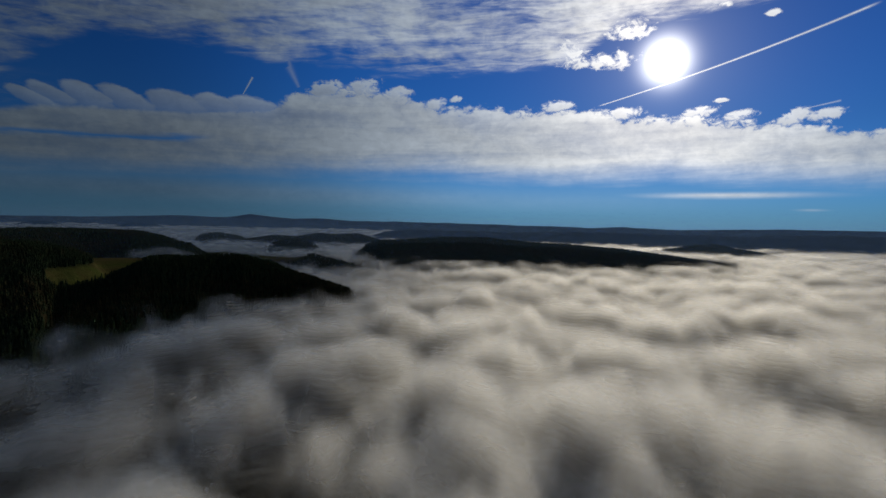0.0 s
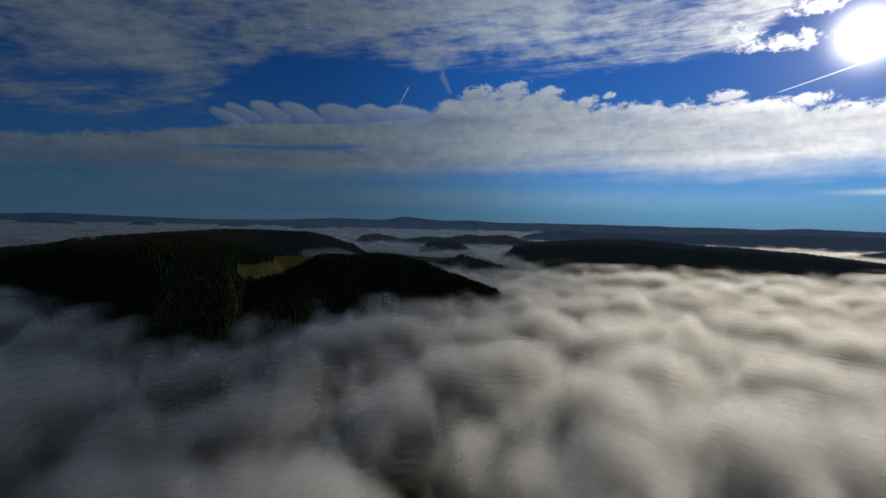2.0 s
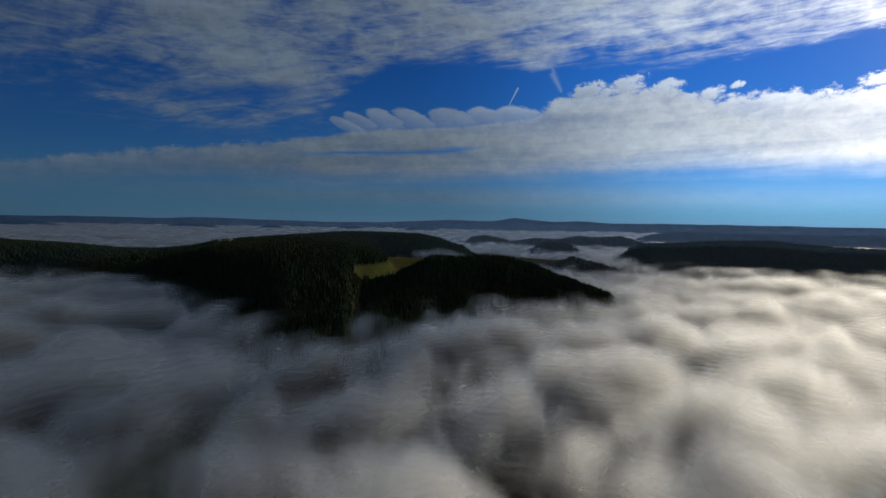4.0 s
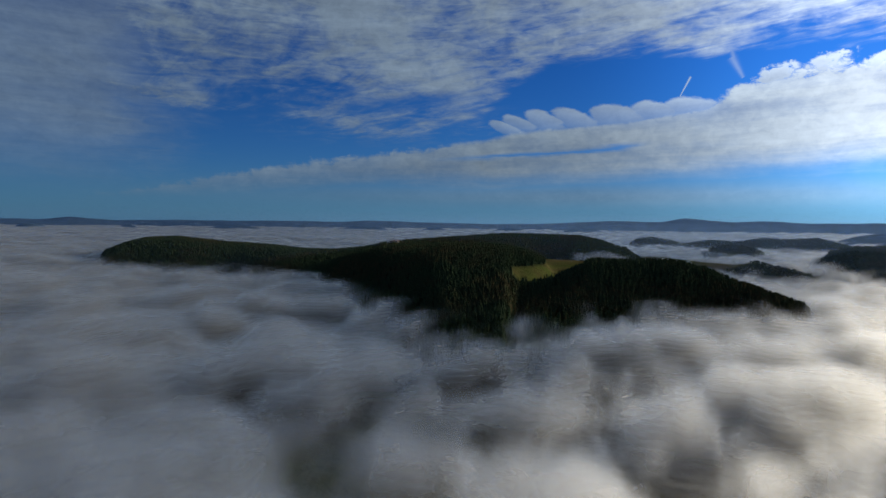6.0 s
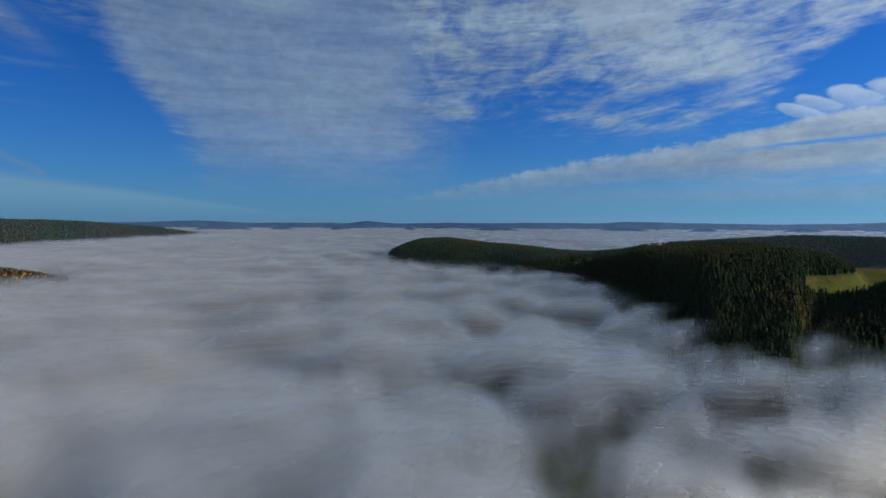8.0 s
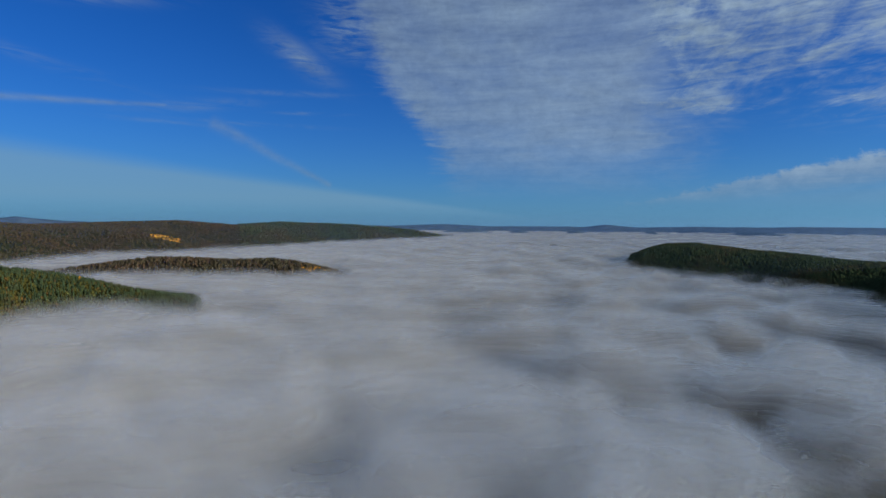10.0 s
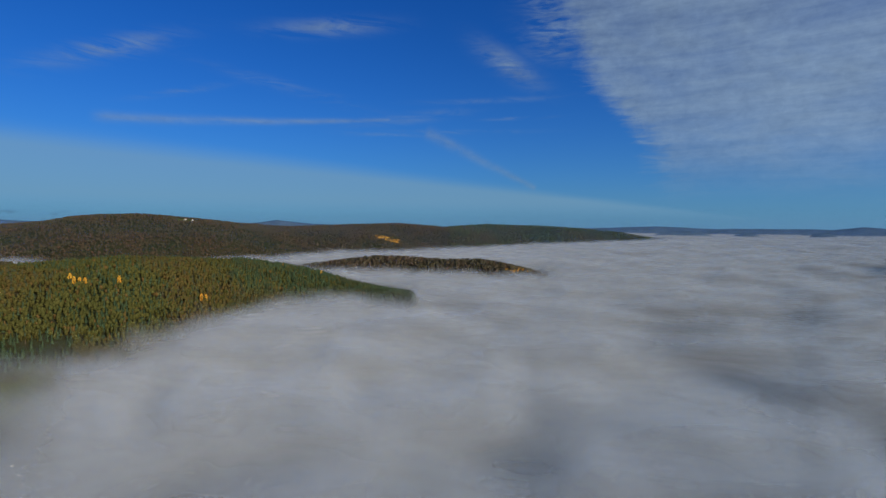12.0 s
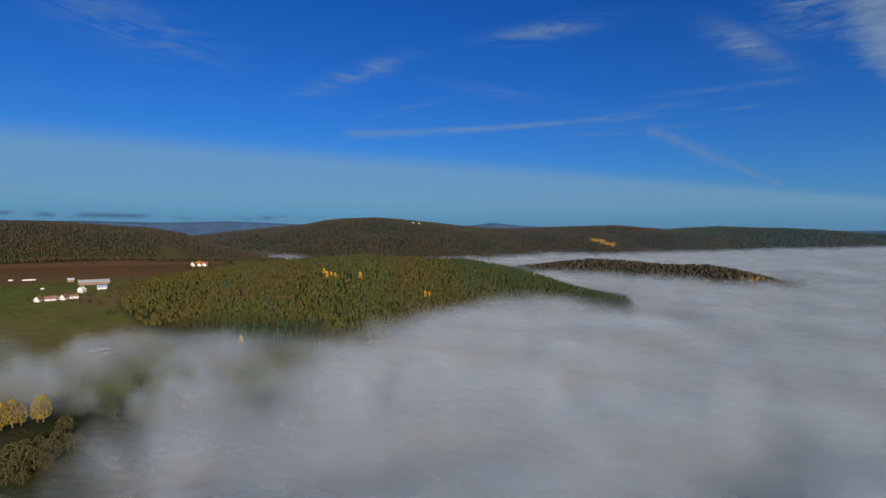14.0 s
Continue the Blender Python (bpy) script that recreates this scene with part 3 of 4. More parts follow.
rings = np.concatenate(((0.5, 8.0, 20.0), np.geomspace(30, 500, 26)[:-1], np.geomspace(500, 2400, 130)[:-1], np.geomspace(2400, 4950, 60)))
around = azimuths(0.5, 2.0)
A, D = np.meshgrid(around, rings, indexing="ij")
ground = sheet_mesh("ground", around, rings, land_height(A, D), LAND, meadow=meadow_at(A, D), plough=plough_at(A, D))
tagged(ground, "wooded hills, meadows and ploughed fields in autumn", "ground", kind="structure")

# ---- the far ranges on the rim of the view ----


# Aerial haze is put into the hills as bluish base colour and emission.
def make_hazed_range(name, colour, glow):
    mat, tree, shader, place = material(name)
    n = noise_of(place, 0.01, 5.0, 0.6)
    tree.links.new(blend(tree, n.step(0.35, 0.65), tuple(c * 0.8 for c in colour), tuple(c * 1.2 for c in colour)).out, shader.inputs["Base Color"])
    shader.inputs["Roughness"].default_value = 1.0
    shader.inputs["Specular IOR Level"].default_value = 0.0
    # emission imitates light scattered by the air in front of the hills
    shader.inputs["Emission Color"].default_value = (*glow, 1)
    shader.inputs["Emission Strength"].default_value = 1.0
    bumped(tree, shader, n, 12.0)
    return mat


def far_range(distance, share, drop, seed, colour, glow, az=azimuths(0.25, 2.0), rim=(RIM_AZ, RIM_EL), closed=True, deep=330.0):
    skyline = np.interp((az + 180) % 360 - 180, *rim) * share - drop
    x, y = -np.sin(np.radians(az)), np.cos(np.radians(az))
    skyline = skyline + waves(x * 1000, y * 1000, 90, 5, seed, 0.6) * 0.12
    top = distance * np.tan(np.radians(skyline))
    rings = distance + np.array((-1.0, -0.67, -0.36, -0.15, 0, 0.15, 0.33)) * deep
    fall = ease(np.abs(rings - distance) / np.where(rings < distance, deep, deep / 3))
    z = top[:, None] * (1 - fall)[None] - 75 * fall[None]
    ob = sheet_mesh("backdrop", az, rings, z, make_hazed_range("far_hills_haze_glow", colour, glow), closed)
    tagged(ob, "distant hill ranges on the horizon, morning haze painted in as blue glow", "hills", kind="structure")


# outermost rim, tinted and glowing blue in place of haze
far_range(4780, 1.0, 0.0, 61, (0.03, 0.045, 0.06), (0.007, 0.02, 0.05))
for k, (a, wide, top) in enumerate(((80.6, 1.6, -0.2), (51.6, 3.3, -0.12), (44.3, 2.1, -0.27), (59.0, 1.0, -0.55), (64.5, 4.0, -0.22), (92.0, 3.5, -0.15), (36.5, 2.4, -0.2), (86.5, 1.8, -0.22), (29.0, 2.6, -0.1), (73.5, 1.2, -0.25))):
    # low wooded hills standing out of the far mist; blue glow imitates haze
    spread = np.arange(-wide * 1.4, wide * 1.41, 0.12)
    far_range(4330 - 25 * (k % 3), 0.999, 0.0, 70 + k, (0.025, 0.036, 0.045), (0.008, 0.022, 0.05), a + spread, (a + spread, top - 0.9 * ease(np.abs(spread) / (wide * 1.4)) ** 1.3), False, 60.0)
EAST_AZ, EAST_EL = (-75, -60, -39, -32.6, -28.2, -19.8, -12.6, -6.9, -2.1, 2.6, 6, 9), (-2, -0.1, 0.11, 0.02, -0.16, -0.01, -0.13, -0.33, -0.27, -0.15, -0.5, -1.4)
# nearer eastern range, with a fainter painted haze glow
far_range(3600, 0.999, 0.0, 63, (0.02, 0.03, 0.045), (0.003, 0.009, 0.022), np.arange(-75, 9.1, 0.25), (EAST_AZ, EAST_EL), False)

# ---- haze ----


def make_haze():
    """Thin blue air: it scatters a little sunlight, most of it onward."""
    mat = bpy.data.materials.new("haze")
    mat.use_nodes = True
    tree = mat.node_tree
    tree.nodes.clear()
    place = Sock(tree, tree.nodes.new("ShaderNodeNewGeometry").outputs["Position"])
    amount = attribute(tree, "mass") * (0.75 + noise_of(place, 0.0012, 3.0, 0.5) * 0.5)
    onward, back, mix = tree.nodes.new("ShaderNodeBsdfTranslucent"), tree.nodes.new("ShaderNodeBsdfDiffuse"), tree.nodes.new("ShaderNodeMixShader")
    onward.inputs["Color"].default_value = back.inputs["Color"].default_value = (0.3, 0.5, 0.85, 1)
    mix.inputs[0].default_value = 0.12
    tree.links.new(onward.outputs[0], mix.inputs[1])
    tree.links.new(back.outputs[0], mix.inputs[2])
    clear, whole, out = tree.nodes.new("ShaderNodeBsdfTransparent"), tree.nodes.new("ShaderNodeMixShader"), tree.nodes.new("ShaderNodeOutputMaterial")
    tree.links.new(amount.out, whole.inputs[0])
    tree.links.new(clear.outputs[0], whole.inputs[1])
    tree.links.new(mix.outputs[0], whole.inputs[2])
    tree.links.new(whole.outputs[0], out.inputs[0])
    return mat


HAZE = make_haze()
haze_az, haze_el = np.arange(0, 360, 2.0), np.array((-8.0, -4.0, -1.5, -0.2, 0.2, 0.6, 1.0, 1.5, 2.2))
for reach, much in ((1650, 0.015), (2250, 0.02), (2650, 0.02), (3150, 0.025), (4050, 0.02), (4400, 0.02)):
    A, E = np.meshgrid(haze_az, haze_el, indexing="ij")
    veil = sheet_mesh("haze", haze_az, reach + np.arange(len(haze_el)) * 0.5, reach * np.tan(np.radians(E)), HAZE, mass=much * (1 - ease((E + 0.2) / 2.2)))
    tagged(veil, "thin blue morning haze over the far valleys", "haze", kind="stuff")

# ---- mist ----
THIN = (  # azimuth, distance, breadth in degrees, depth in metres, how thin
    (19, 325, 6, 50, 0.6), (2.8, 390, 3.5, 40, 0.6), (-34, 573, 5, 60, 0.6), (29.4, 431, 4, 35, 0.45), (36, 395, 5, 40, 0.5), (46.5, 338, 6, 40, 0.4), (60, 420, 17, 220, 0.46), (88, 620, 9, 110, 0.25), (17.6, 392, 3, 30, 0.3),
    (38, 378, 4, 40, 0.5), (61, 853, 4, 70, 0.35), (44, 700, 3, 50, 0.3), (68.3, 980, 4, 80, 0.3), (89, 640, 5, 60, 0.3), (63, 800, 6, 70, 0.4), (75, 563, 5, 60, 0.22),
    (123.5, 484, 3, 60, 0.3), (105, 310, 6, 40, 0.25), (175, 440, 4, 40, 0.35), (169, 508, 1.6, 25, 0.6), (175.5, 515, 3, 28, 0.4), (57, 360, 6, 60, 0.4), (-10, 1120, 4, 120, 0.45), (48, 420, 5, 40, 0.35))



fog_az = azimuths(1.2, 4.0)
fog_rings = np.concatenate(((1.0, 30.0, 60.0), np.geomspace(80, 1600, 100)[:-1], np.geomspace(1600, 4900, 32)))
A, D = np.meshgrid(fog_az, fog_rings, indexing="ij")
X, Y = -np.sin(np.radians(A)) * D, np.cos(np.radians(A)) * D
LEVEL = fog_level(A, D) + waves(X, Y, 420, 3, 30) * np.interp(D, (0, 900, 2000, 4900), (10, 10, 5, 2))
LOW = land_height(A, D)
thin = np.ones_like(A)
for a, r, wide, deep, how in THIN:
    thin = thin * (1 - how * np.exp(-(((A - a) / wide) ** 2 + ((D - r) / deep) ** 2) * 1.2))
spread = np.interp(D, (0, 1500, 4900), (1.0, 0.8, 0.35))
MIST = make_fog()
calm = np.interp(A, (55, 80, 100, 150, 170), (1.0, 0.7, 0.42, 0.42, 0.8)) * np.interp(D, (500, 1200, 2500), (1.0, 0.8, 0.55))
HEIGHTS = (-46, -38, -31, -25, -19, -13, -8, -3, 2, 7, 12, 17)
for k, lift in enumerate(HEIGHTS):
    z = LEVEL + lift * spread
    depth = 0.05 + (13 - lift) / 50 + (1 - calm) * 0.12 + waves(X, Y, 330, 2, 47) * 0.25 * calm - (1 - thin) * 0.55
    ashore = ease((z - LOW + waves(X, Y, 90, 2, 21) * 5 - 6) / 26)
    mass = ashore * np.interp(D, (0, 500, 1500, 3000), (0.36, 0.36, 0.45, 0.66)) * (0.5 + 0.5 * thin) * (3.8, 2.2, 1.6, 1.3, 1.1, 1, 1, 1, 1, 1, 1, 1)[k]
    sheet = sheet_mesh("mist", fog_az, fog_rings, z, MIST, keep=mass * ease(depth + 1.1 * calm) > 0.012, mass=np.minimum(mass, 0.95), depth=depth, swell=1.0 * calm, curl=np.interp(D, (500, 1000, 2000), (1.0, 0.5, 0.1)) * np.interp(A, (60, 85, 150, 165), (1.0, 0.3, 0.3, 1.0)))
    tagged(sheet, "soft white morning mist filling the valley, thin in places", "mist", kind="stuff")

# ---- woods ----


def conifer(seed, sides=6, tiers=3, lean=0.0):
    """Unit spruce, 1 high: stacked ragged skirts. Returns points and triangles."""
    rng = np.random.RandomState(seed)
    points, faces = [], []
    for k in range(tiers):
        low, top = 0.08 + 0.27 * k, 0.5 + 0.25 * k
        wide = 0.2 * (1 - 0.27 * k)
        start = len(points)
        turn = rng.rand() * 6.28
        for i in range(sides):
            a = turn + 6.283 * i / sides
            r = wide * rng.uniform(0.65, 1.25)
            points.append((r * math.cos(a), r * math.sin(a), low + rng.uniform(-0.05, 0.05)))
        points.append((rng.uniform(-0.01, 0.01), rng.uniform(-0.01, 0.01), min(top, 1.0)))
        for i in range(sides):
            faces.append((start + i, start + (i + 1) % sides, start + sides))
    return np.array(points), np.array(faces)


def round_crown(seed, sides=6):
    """Unit pine or broadleaf crown on a bare lower stem, 1 high."""
    rng = np.random.RandomState(seed)
    points, faces = [(0.0, 0.0, 0.16)], []
    levels = ((0.34, 0.2), (0.58, 0.29), (0.82, 0.2))
    for h, r in levels:
        turn = rng.rand() * 6.28
        for i in range(sides):
            a, q = turn + 6.283 * i / sides, r * rng.uniform(0.5, 1.4)
            points.append((q * math.cos(a), q * math.sin(a), h + rng.uniform(-0.11, 0.11)))
    points.append((rng.uniform(-0.05, 0.05), rng.uniform(-0.05, 0.05), 1.0))
    for i in range(sides):
        j = (i + 1) % sides
        faces.append((0, 1 + j, 1 + i))
        for k in range(2):
            a, b = 1 + k * sides, 1 + (k + 1) * sides
            faces += [(a + i, a + j, b + j), (a + i, b + j, b + i)]
        top = 1 + 2 * sides
        faces.append((top + i, top + j, 1 + 3 * sides))
    return np.array(points), np.array(faces)


def triangles(name, points, faces, mat, smooth=False):
    mesh = bpy.data.meshes.new(name)
    mesh.vertices.add(len(points))
    mesh.vertices.foreach_set("co", np.ascontiguousarray(points, np.float32).ravel())
    mesh.loops.add(faces.size)
    mesh.loops.foreach_set("vertex_index", np.ascontiguousarray(faces, np.int32).ravel())
    mesh.polygons.add(len(faces))
    mesh.polygons.foreach_set("loop_start", np.arange(0, faces.size, 3))
    mesh.update()
    if smooth:
        mesh.polygons.foreach_set("use_smooth", np.ones(len(faces), bool))
    mesh.materials.append(mat)
    return mesh


# how high the nearer land stands, to leave out trees that no eye over the valley could see
SIGHT_AZ, SIGHT_D = np.arange(-60, 215, 0.5), np.arange(300, 4400, 12.0)
SA, SD = np.meshgrid(SIGHT_AZ, SIGHT_D, indexing="ij")
SIGHT = np.maximum.accumulate(land_height(SA, SD) / SD, axis=1)


def stand(az0, az1, d0, d1, spacing, seed, clear=14.0):
    """Spots for trees, evenly strewn over a sector of the plan, above the mist and in sight of the valley."""
    rng = np.random.RandomState(seed)
    area = radians(az1 - az0) * (d1 * d1 - d0 * d0) / 2
    n = int(area / spacing ** 2)
    az, d = rng.uniform(az0, az1, n), np.sqrt(rng.uniform(d0 * d0, d1 * d1, n))
    z = land_height(az, d)
    i = np.clip(((az + 60) / 0.5).astype(int), 0, len(SIGHT_AZ) - 1)
    j = np.clip(((d - 300) / 12).astype(int) - 2, 0, len(SIGHT_D) - 1)
    ok = wooded(az, d) & (z > fog_level(az, d) - clear) & ((z + 15) / d > SIGHT[i, j])
    return az[ok], d[ok], z[ok], rng


def forest(name, label, spots, kinds, mat, tall, girth=1.0):
    """One stand of trees: templates strewn with their own turn, height and girth."""
    az, d, z, rng = spots
    foot = polar(az, d, z - 0.6)
    pick = rng.randint(0, len(kinds), len(az))
    all_points, all_faces, base = [], [], 0
    for k, (points, faces) in enumerate(kinds):
        spot = foot[pick == k]
        n = len(spot)
        if not n:
            continue
        h = rng.uniform(*tall, n)[:, None]
        w = h * rng.uniform(0.8, 1.25, n)[:, None] * girth
        a = rng.uniform(0, 6.283, n)[:, None]
        x = (points[None, :, 0] * np.cos(a) - points[None, :, 1] * np.sin(a)) * w
        y = (points[None, :, 0] * np.sin(a) + points[None, :, 1] * np.cos(a)) * w
        p = np.stack((x, y, points[None, :, 2] * h), -1) + spot[:, None, :]
        all_points.append(p.reshape(-1, 3))
        all_faces.append((faces[None] + (np.arange(n) * len(points))[:, None, None]).reshape(-1, 3) + base)
        base += n * len(points)
    ob = new(name, triangles(name, np.concatenate(all_points), np.concatenate(all_faces), mat))
    return tagged(ob, label, "forest", kind="stuff")


SPRUCES = [conifer(k) for k in range(6)]
SMALL_SPRUCES = [conifer(k, 5, 2) for k in range(4)]
CROWNS = [round_crown(k) for k in range(5)]
SMALL_CROWNS = [round_crown(k, 5) for k in range(5)]
LOW_CROWNS = [round_crown(k, 4) for k in range(5)]
forest("spruce_forest", "dark spruce forest covering a long hill above the mist", stand(8, 77, 620, 1500, 5.0, 1, 42.0), SPRUCES, SPRUCE, (8, 14), 1.15)
forest("spruce_forest", "dark spruce forest on the back of a long hill", stand(20, 77, 1500, 2300, 6.8, 2), SMALL_SPRUCES, SPRUCE, (8, 12), 1.4)
az, d, z, rng = stand(117, 169, 560, 1300, 3.9, 3, 30.0)
shore = (az < 150) | (z > fog_level(az, d) + 2)
az, d, z = az[shore], d[shore], z[shore]
front = np.argsort(np.where(az > 138, d, 9999))
EDGE = (az[front[:250]], d[front[:250]], z[front[:250]])
forest("pine_forest", "green pine wood with reddish trunks above the mist", (az[front[250:]], d[front[250:]], z[front[250:]], rng), SMALL_CROWNS, PINE, (7, 10.5), 0.85)
forest("spruce_forest", "pointed spruces mixed into a green pine wood", stand(117, 160, 560, 1300, 9.0, 4, 34.0), SPRUCES, SPRUCE, (10, 14), 0.95)
forest("mixed_forest", "low wooded island of spruces and bare trees in mist", stand(102, 134, 1600, 2000, 6.0, 5, 20.0), SMALL_SPRUCES + SMALL_CROWNS, MIXED, (9, 15), 0.95)
forest("spruce_forest", "pointed spruces along a spur that dips into mist", stand(117, 137, 900, 1320, 6.5, 14, 26.0), SPRUCES, SPRUCE, (11, 17), 0.9)
forest("mixed_forest", "brown and green autumn forest on a broad hillside", stand(110, 165, 1950, 3300, 11.0, 6), LOW_CROWNS, MIXED, (7, 10), 1.6)
forest("spruce_forest", "blue-green forest on far ridges beyond the mist", stand(91, 115, 2300, 3950, 16.0, 16), LOW_CROWNS, SPRUCE, (8, 12), 2.0)
forest("larch_forest", "patch of orange autumn larches on a hillside", stand(120.2, 122.7, 2615, 2680, 9.0, 17), LOW_CROWNS, LARCH, (7, 10), 1.2)
forest("larch_forest", "orange autumn larches at the end of a wooded island", stand(105.0, 109.0, 1650, 1760, 7.0, 18, 20.0), SMALL_SPRUCES, LARCH, (9, 13), 1.2)
forest("mixed_forest", "brown wooded slope above ploughed fields", stand(154, 184, 1420, 2050, 6.0, 7), LOW_CROWNS + SMALL_SPRUCES, MIXED, (6, 10), 1.15)
forest("spruce_forest", "dark forest on a long low ridge in haze", stand(-34, 11, 1800, 3100, 11.0, 8), SMALL_SPRUCES, SPRUCE, (7, 11), 1.8)
forest("spruce_forest", "dark copses on low rises between mist banks", stand(6, 26, 1700, 3250, 13.0, 9), LOW_CROWNS, SPRUCE, (7, 11), 1.6)

# ---- single trees ----


def spot(az, d, sink=0.0):
    """A place on the ground, by azimuth and distance."""
    z = float(land_height(np.array([az]), np.array([d]))[0])
    return Vector(polar(np.array(az), np.array(d), np.array(z - sink)))


def part(name, mesh, parent, label=""):
    """Links a mesh as one part under a thing."""
    ob = new(name, mesh)
    ob.parent = parent
    return tagged(ob, label) if label else ob


def trunk_mesh(height, radius, bend, seed):
    rng = np.random.RandomState(seed)
    points, faces, sides = [], [], 6
    levels = 4
    for k in range(levels):
        h, r = height * k / (levels - 1), radius * (1 - 0.8 * k / (levels - 1)) * (1.35 if k == 0 else 1)
        ox, oy = rng.uniform(-bend, bend, 2) * (k > 0)
        for i in range(sides):
            a = 6.283 * i / sides
            points.append((ox + r * math.cos(a), oy + r * math.sin(a), h - (0.8 if k == 0 else 0)))
    for k in range(levels - 1):
        for i in range(sides):
            a, b, c, e = k * sides + i, k * sides + (i + 1) % sides, (k + 1) * sides + (i + 1) % sides, (k + 1) * sides + i
            faces += [(a, b, c), (a, c, e)]
    # a few bare limbs
    for k in range(5):
        a, h = rng.uniform(0, 6.283), height * rng.uniform(0.4, 0.9)
        n, reach = len(points), height * rng.uniform(0.1, 0.2)
        tip = (reach * math.cos(a), reach * math.sin(a), h + reach * 0.5)
        w = radius * 0.3
        points += [(w, 0, h), (-w * 0.5, w * 0.8, h), (-w * 0.5, -w * 0.8, h), tip]
        faces += [(n, n + 1, n + 3), (n + 1, n + 2, n + 3), (n + 2, n, n + 3)]
    return triangles("trunk", np.array(points), np.array(faces), BARK, True)


def crown_mesh(height, kind, seed, mat):
    """A crown of many ragged clumps, with gaps. kind: spruce, pine, larch, birch, twigs or bush."""
    rng = np.random.RandomState(seed)
    base = np.array([(1, 0, 0), (0, 1, 0), (-1, 0, 0), (0, -1, 0), (0, 0, 0.8), (0, 0, -0.6)], float)
    eight = np.array([(0, 1, 4), (1, 2, 4), (2, 3, 4), (3, 0, 4), (1, 0, 5), (2, 1, 5), (3, 2, 5), (0, 3, 5)])
    points, faces = [], []
    count = {"spruce": 48, "pine": 42, "larch": 60, "birch": 190, "twigs": 170, "bush": 64}[kind]
    for k in range(count):
        f = (k + rng.rand()) / count
        if kind == "spruce":
            h, reach, size = 0.1 + 0.88 * f, 0.19 * (1 - f) + 0.012, 0.07 * (1.15 - f) + 0.018
        elif kind == "larch":
            h, reach, size = 0.15 + 0.83 * f, 0.17 * math.sin(3.1 * (f * 0.8 + 0.18)), 0.075
        elif kind == "pine":
            h, reach, size = 0.42 + 0.54 * f, 0.25 * math.sin(3.1 * (f * 0.75 + 0.2)), 0.1
        elif kind == "birch":
            h, reach, size = 0.16 + 0.82 * f, 0.25 * math.sin(3.1 * (f * 0.78 + 0.18)), 0.052
        elif kind == "twigs":
            h, reach, size = 0.1 + 0.82 * f, 0.46 * math.sin(3.1 * (f * 0.7 + 0.22)), 0.062
        else:
            h, reach, size = 0.12 + 0.8 * f, 0.38 * math.sin(3.1 * (f * 0.75 + 0.2)), 0.085
        a = k * 2.4 + rng.uniform(-0.4, 0.4)
        q = reach * math.sqrt(rng.uniform(0.25, 1.15))
        centre = np.array((q * math.cos(a), q * math.sin(a), h + rng.uniform(-0.02, 0.02)))
        shape = base * (size * rng.uniform(0.7, 1.3, (6, 1))) * (1, 1, 0.65)
        turn = rng.uniform(0, 6.283)
        c, s = math.cos(turn), math.sin(turn)
        shape = np.stack((shape[:, 0] * c - shape[:, 1] * s, shape[:, 0] * s + shape[:, 1] * c, shape[:, 2]), 1)
        faces.append(eight + 6 * k)
        points.append((shape + centre) * height)
    return triangles("crown", np.concatenate(points), np.concatenate(faces), mat)


def tree(name, kind, label, height, seed, mat, group=""):
    """One tree as a thing with trunk and crown; it stands at its own foot."""
    ob = tagged(new(name), label, "tree", group)
    part("trunk", trunk_mesh(height * 0.9, height * 0.016 + 0.05, height * 0.01, seed), ob)
    part("crown", crown_mesh(height, kind, seed, mat), ob)
    return ob


def plant(first, places, seed, lo=0.85, hi=1.15):
    """Sets a tree and its copies at (azimuth, distance) places."""
    rng = random.Random(seed)
    for k, (az, d) in enumerate(places):
        m = Matrix.Translation(spot(az, d)) @ Matrix.Rotation(rng.uniform(0, 6.28), 4, "Z")
        ob = first if k == 0 else copy_thing(first, m)
        ob.matrix_basis = m
        ob.scale = [rng.uniform(lo, hi)] * 3


pines = [tree("pine_tree", "pine", "green pine with a bare reddish trunk at the wood's edge", 9.5, 100 + k, PINE, "pines at the wood's edge") for k in range(4)]
spruces = [tree("spruce_tree", "spruce", "dark pointed spruce at the wood's edge", 11.0, 120 + k, SPRUCE, "spruces at the wood's edge") for k in range(2)]
spots = list(zip(*EDGE[:2]))
for k, first in enumerate(pines + spruces):
    plant(first, spots[k::6], 40 + k)
YELLOW = "golden-yellow autumn larch standing among green pines"
larches = [tree("larch_tree", "larch", YELLOW, 13.5, 140 + k, LARCH, "golden larches") for k in range(3)]
plant(larches[0], [(149.4, 868), (146.4, 880), (139.6, 935)], 51)
plant(larches[1], [(149.0, 872), (158.2, 668), (139.2, 940), (132.0, 1215)], 52)
plant(larches[2], [(149.8, 864), (150.1, 876), (128.2, 1232)], 53)
plant(tree("spruce_tree", "spruce", "single dark spruce rising out of the mist", 24.0, 160, SPRUCE), [(169.1, 515), (167.4, 560), (163.4, 590)], 54)
BIRCH = make_foliage("birch_leaves", (0.17, 0.105, 0.008), (0.24, 0.15, 0.012), (0.12, 0.1, 0.015), 0.3)
birches = [tree("birch_tree", "birch", "yellow autumn birch half veiled by mist", 20.0, 150 + k, BIRCH, "yellow birches in the mist") for k in range(2)]
plant(birches[0], [(174.3, 522), (175.8, 526), (177.1, 515)], 59)
plant(birches[1], [(174.7, 526), (176.4, 520)], 60)
BARE = make_foliage("bare_twigs", (0.045, 0.034, 0.016), (0.075, 0.056, 0.026), (0.06, 0.062, 0.02), 0.25)
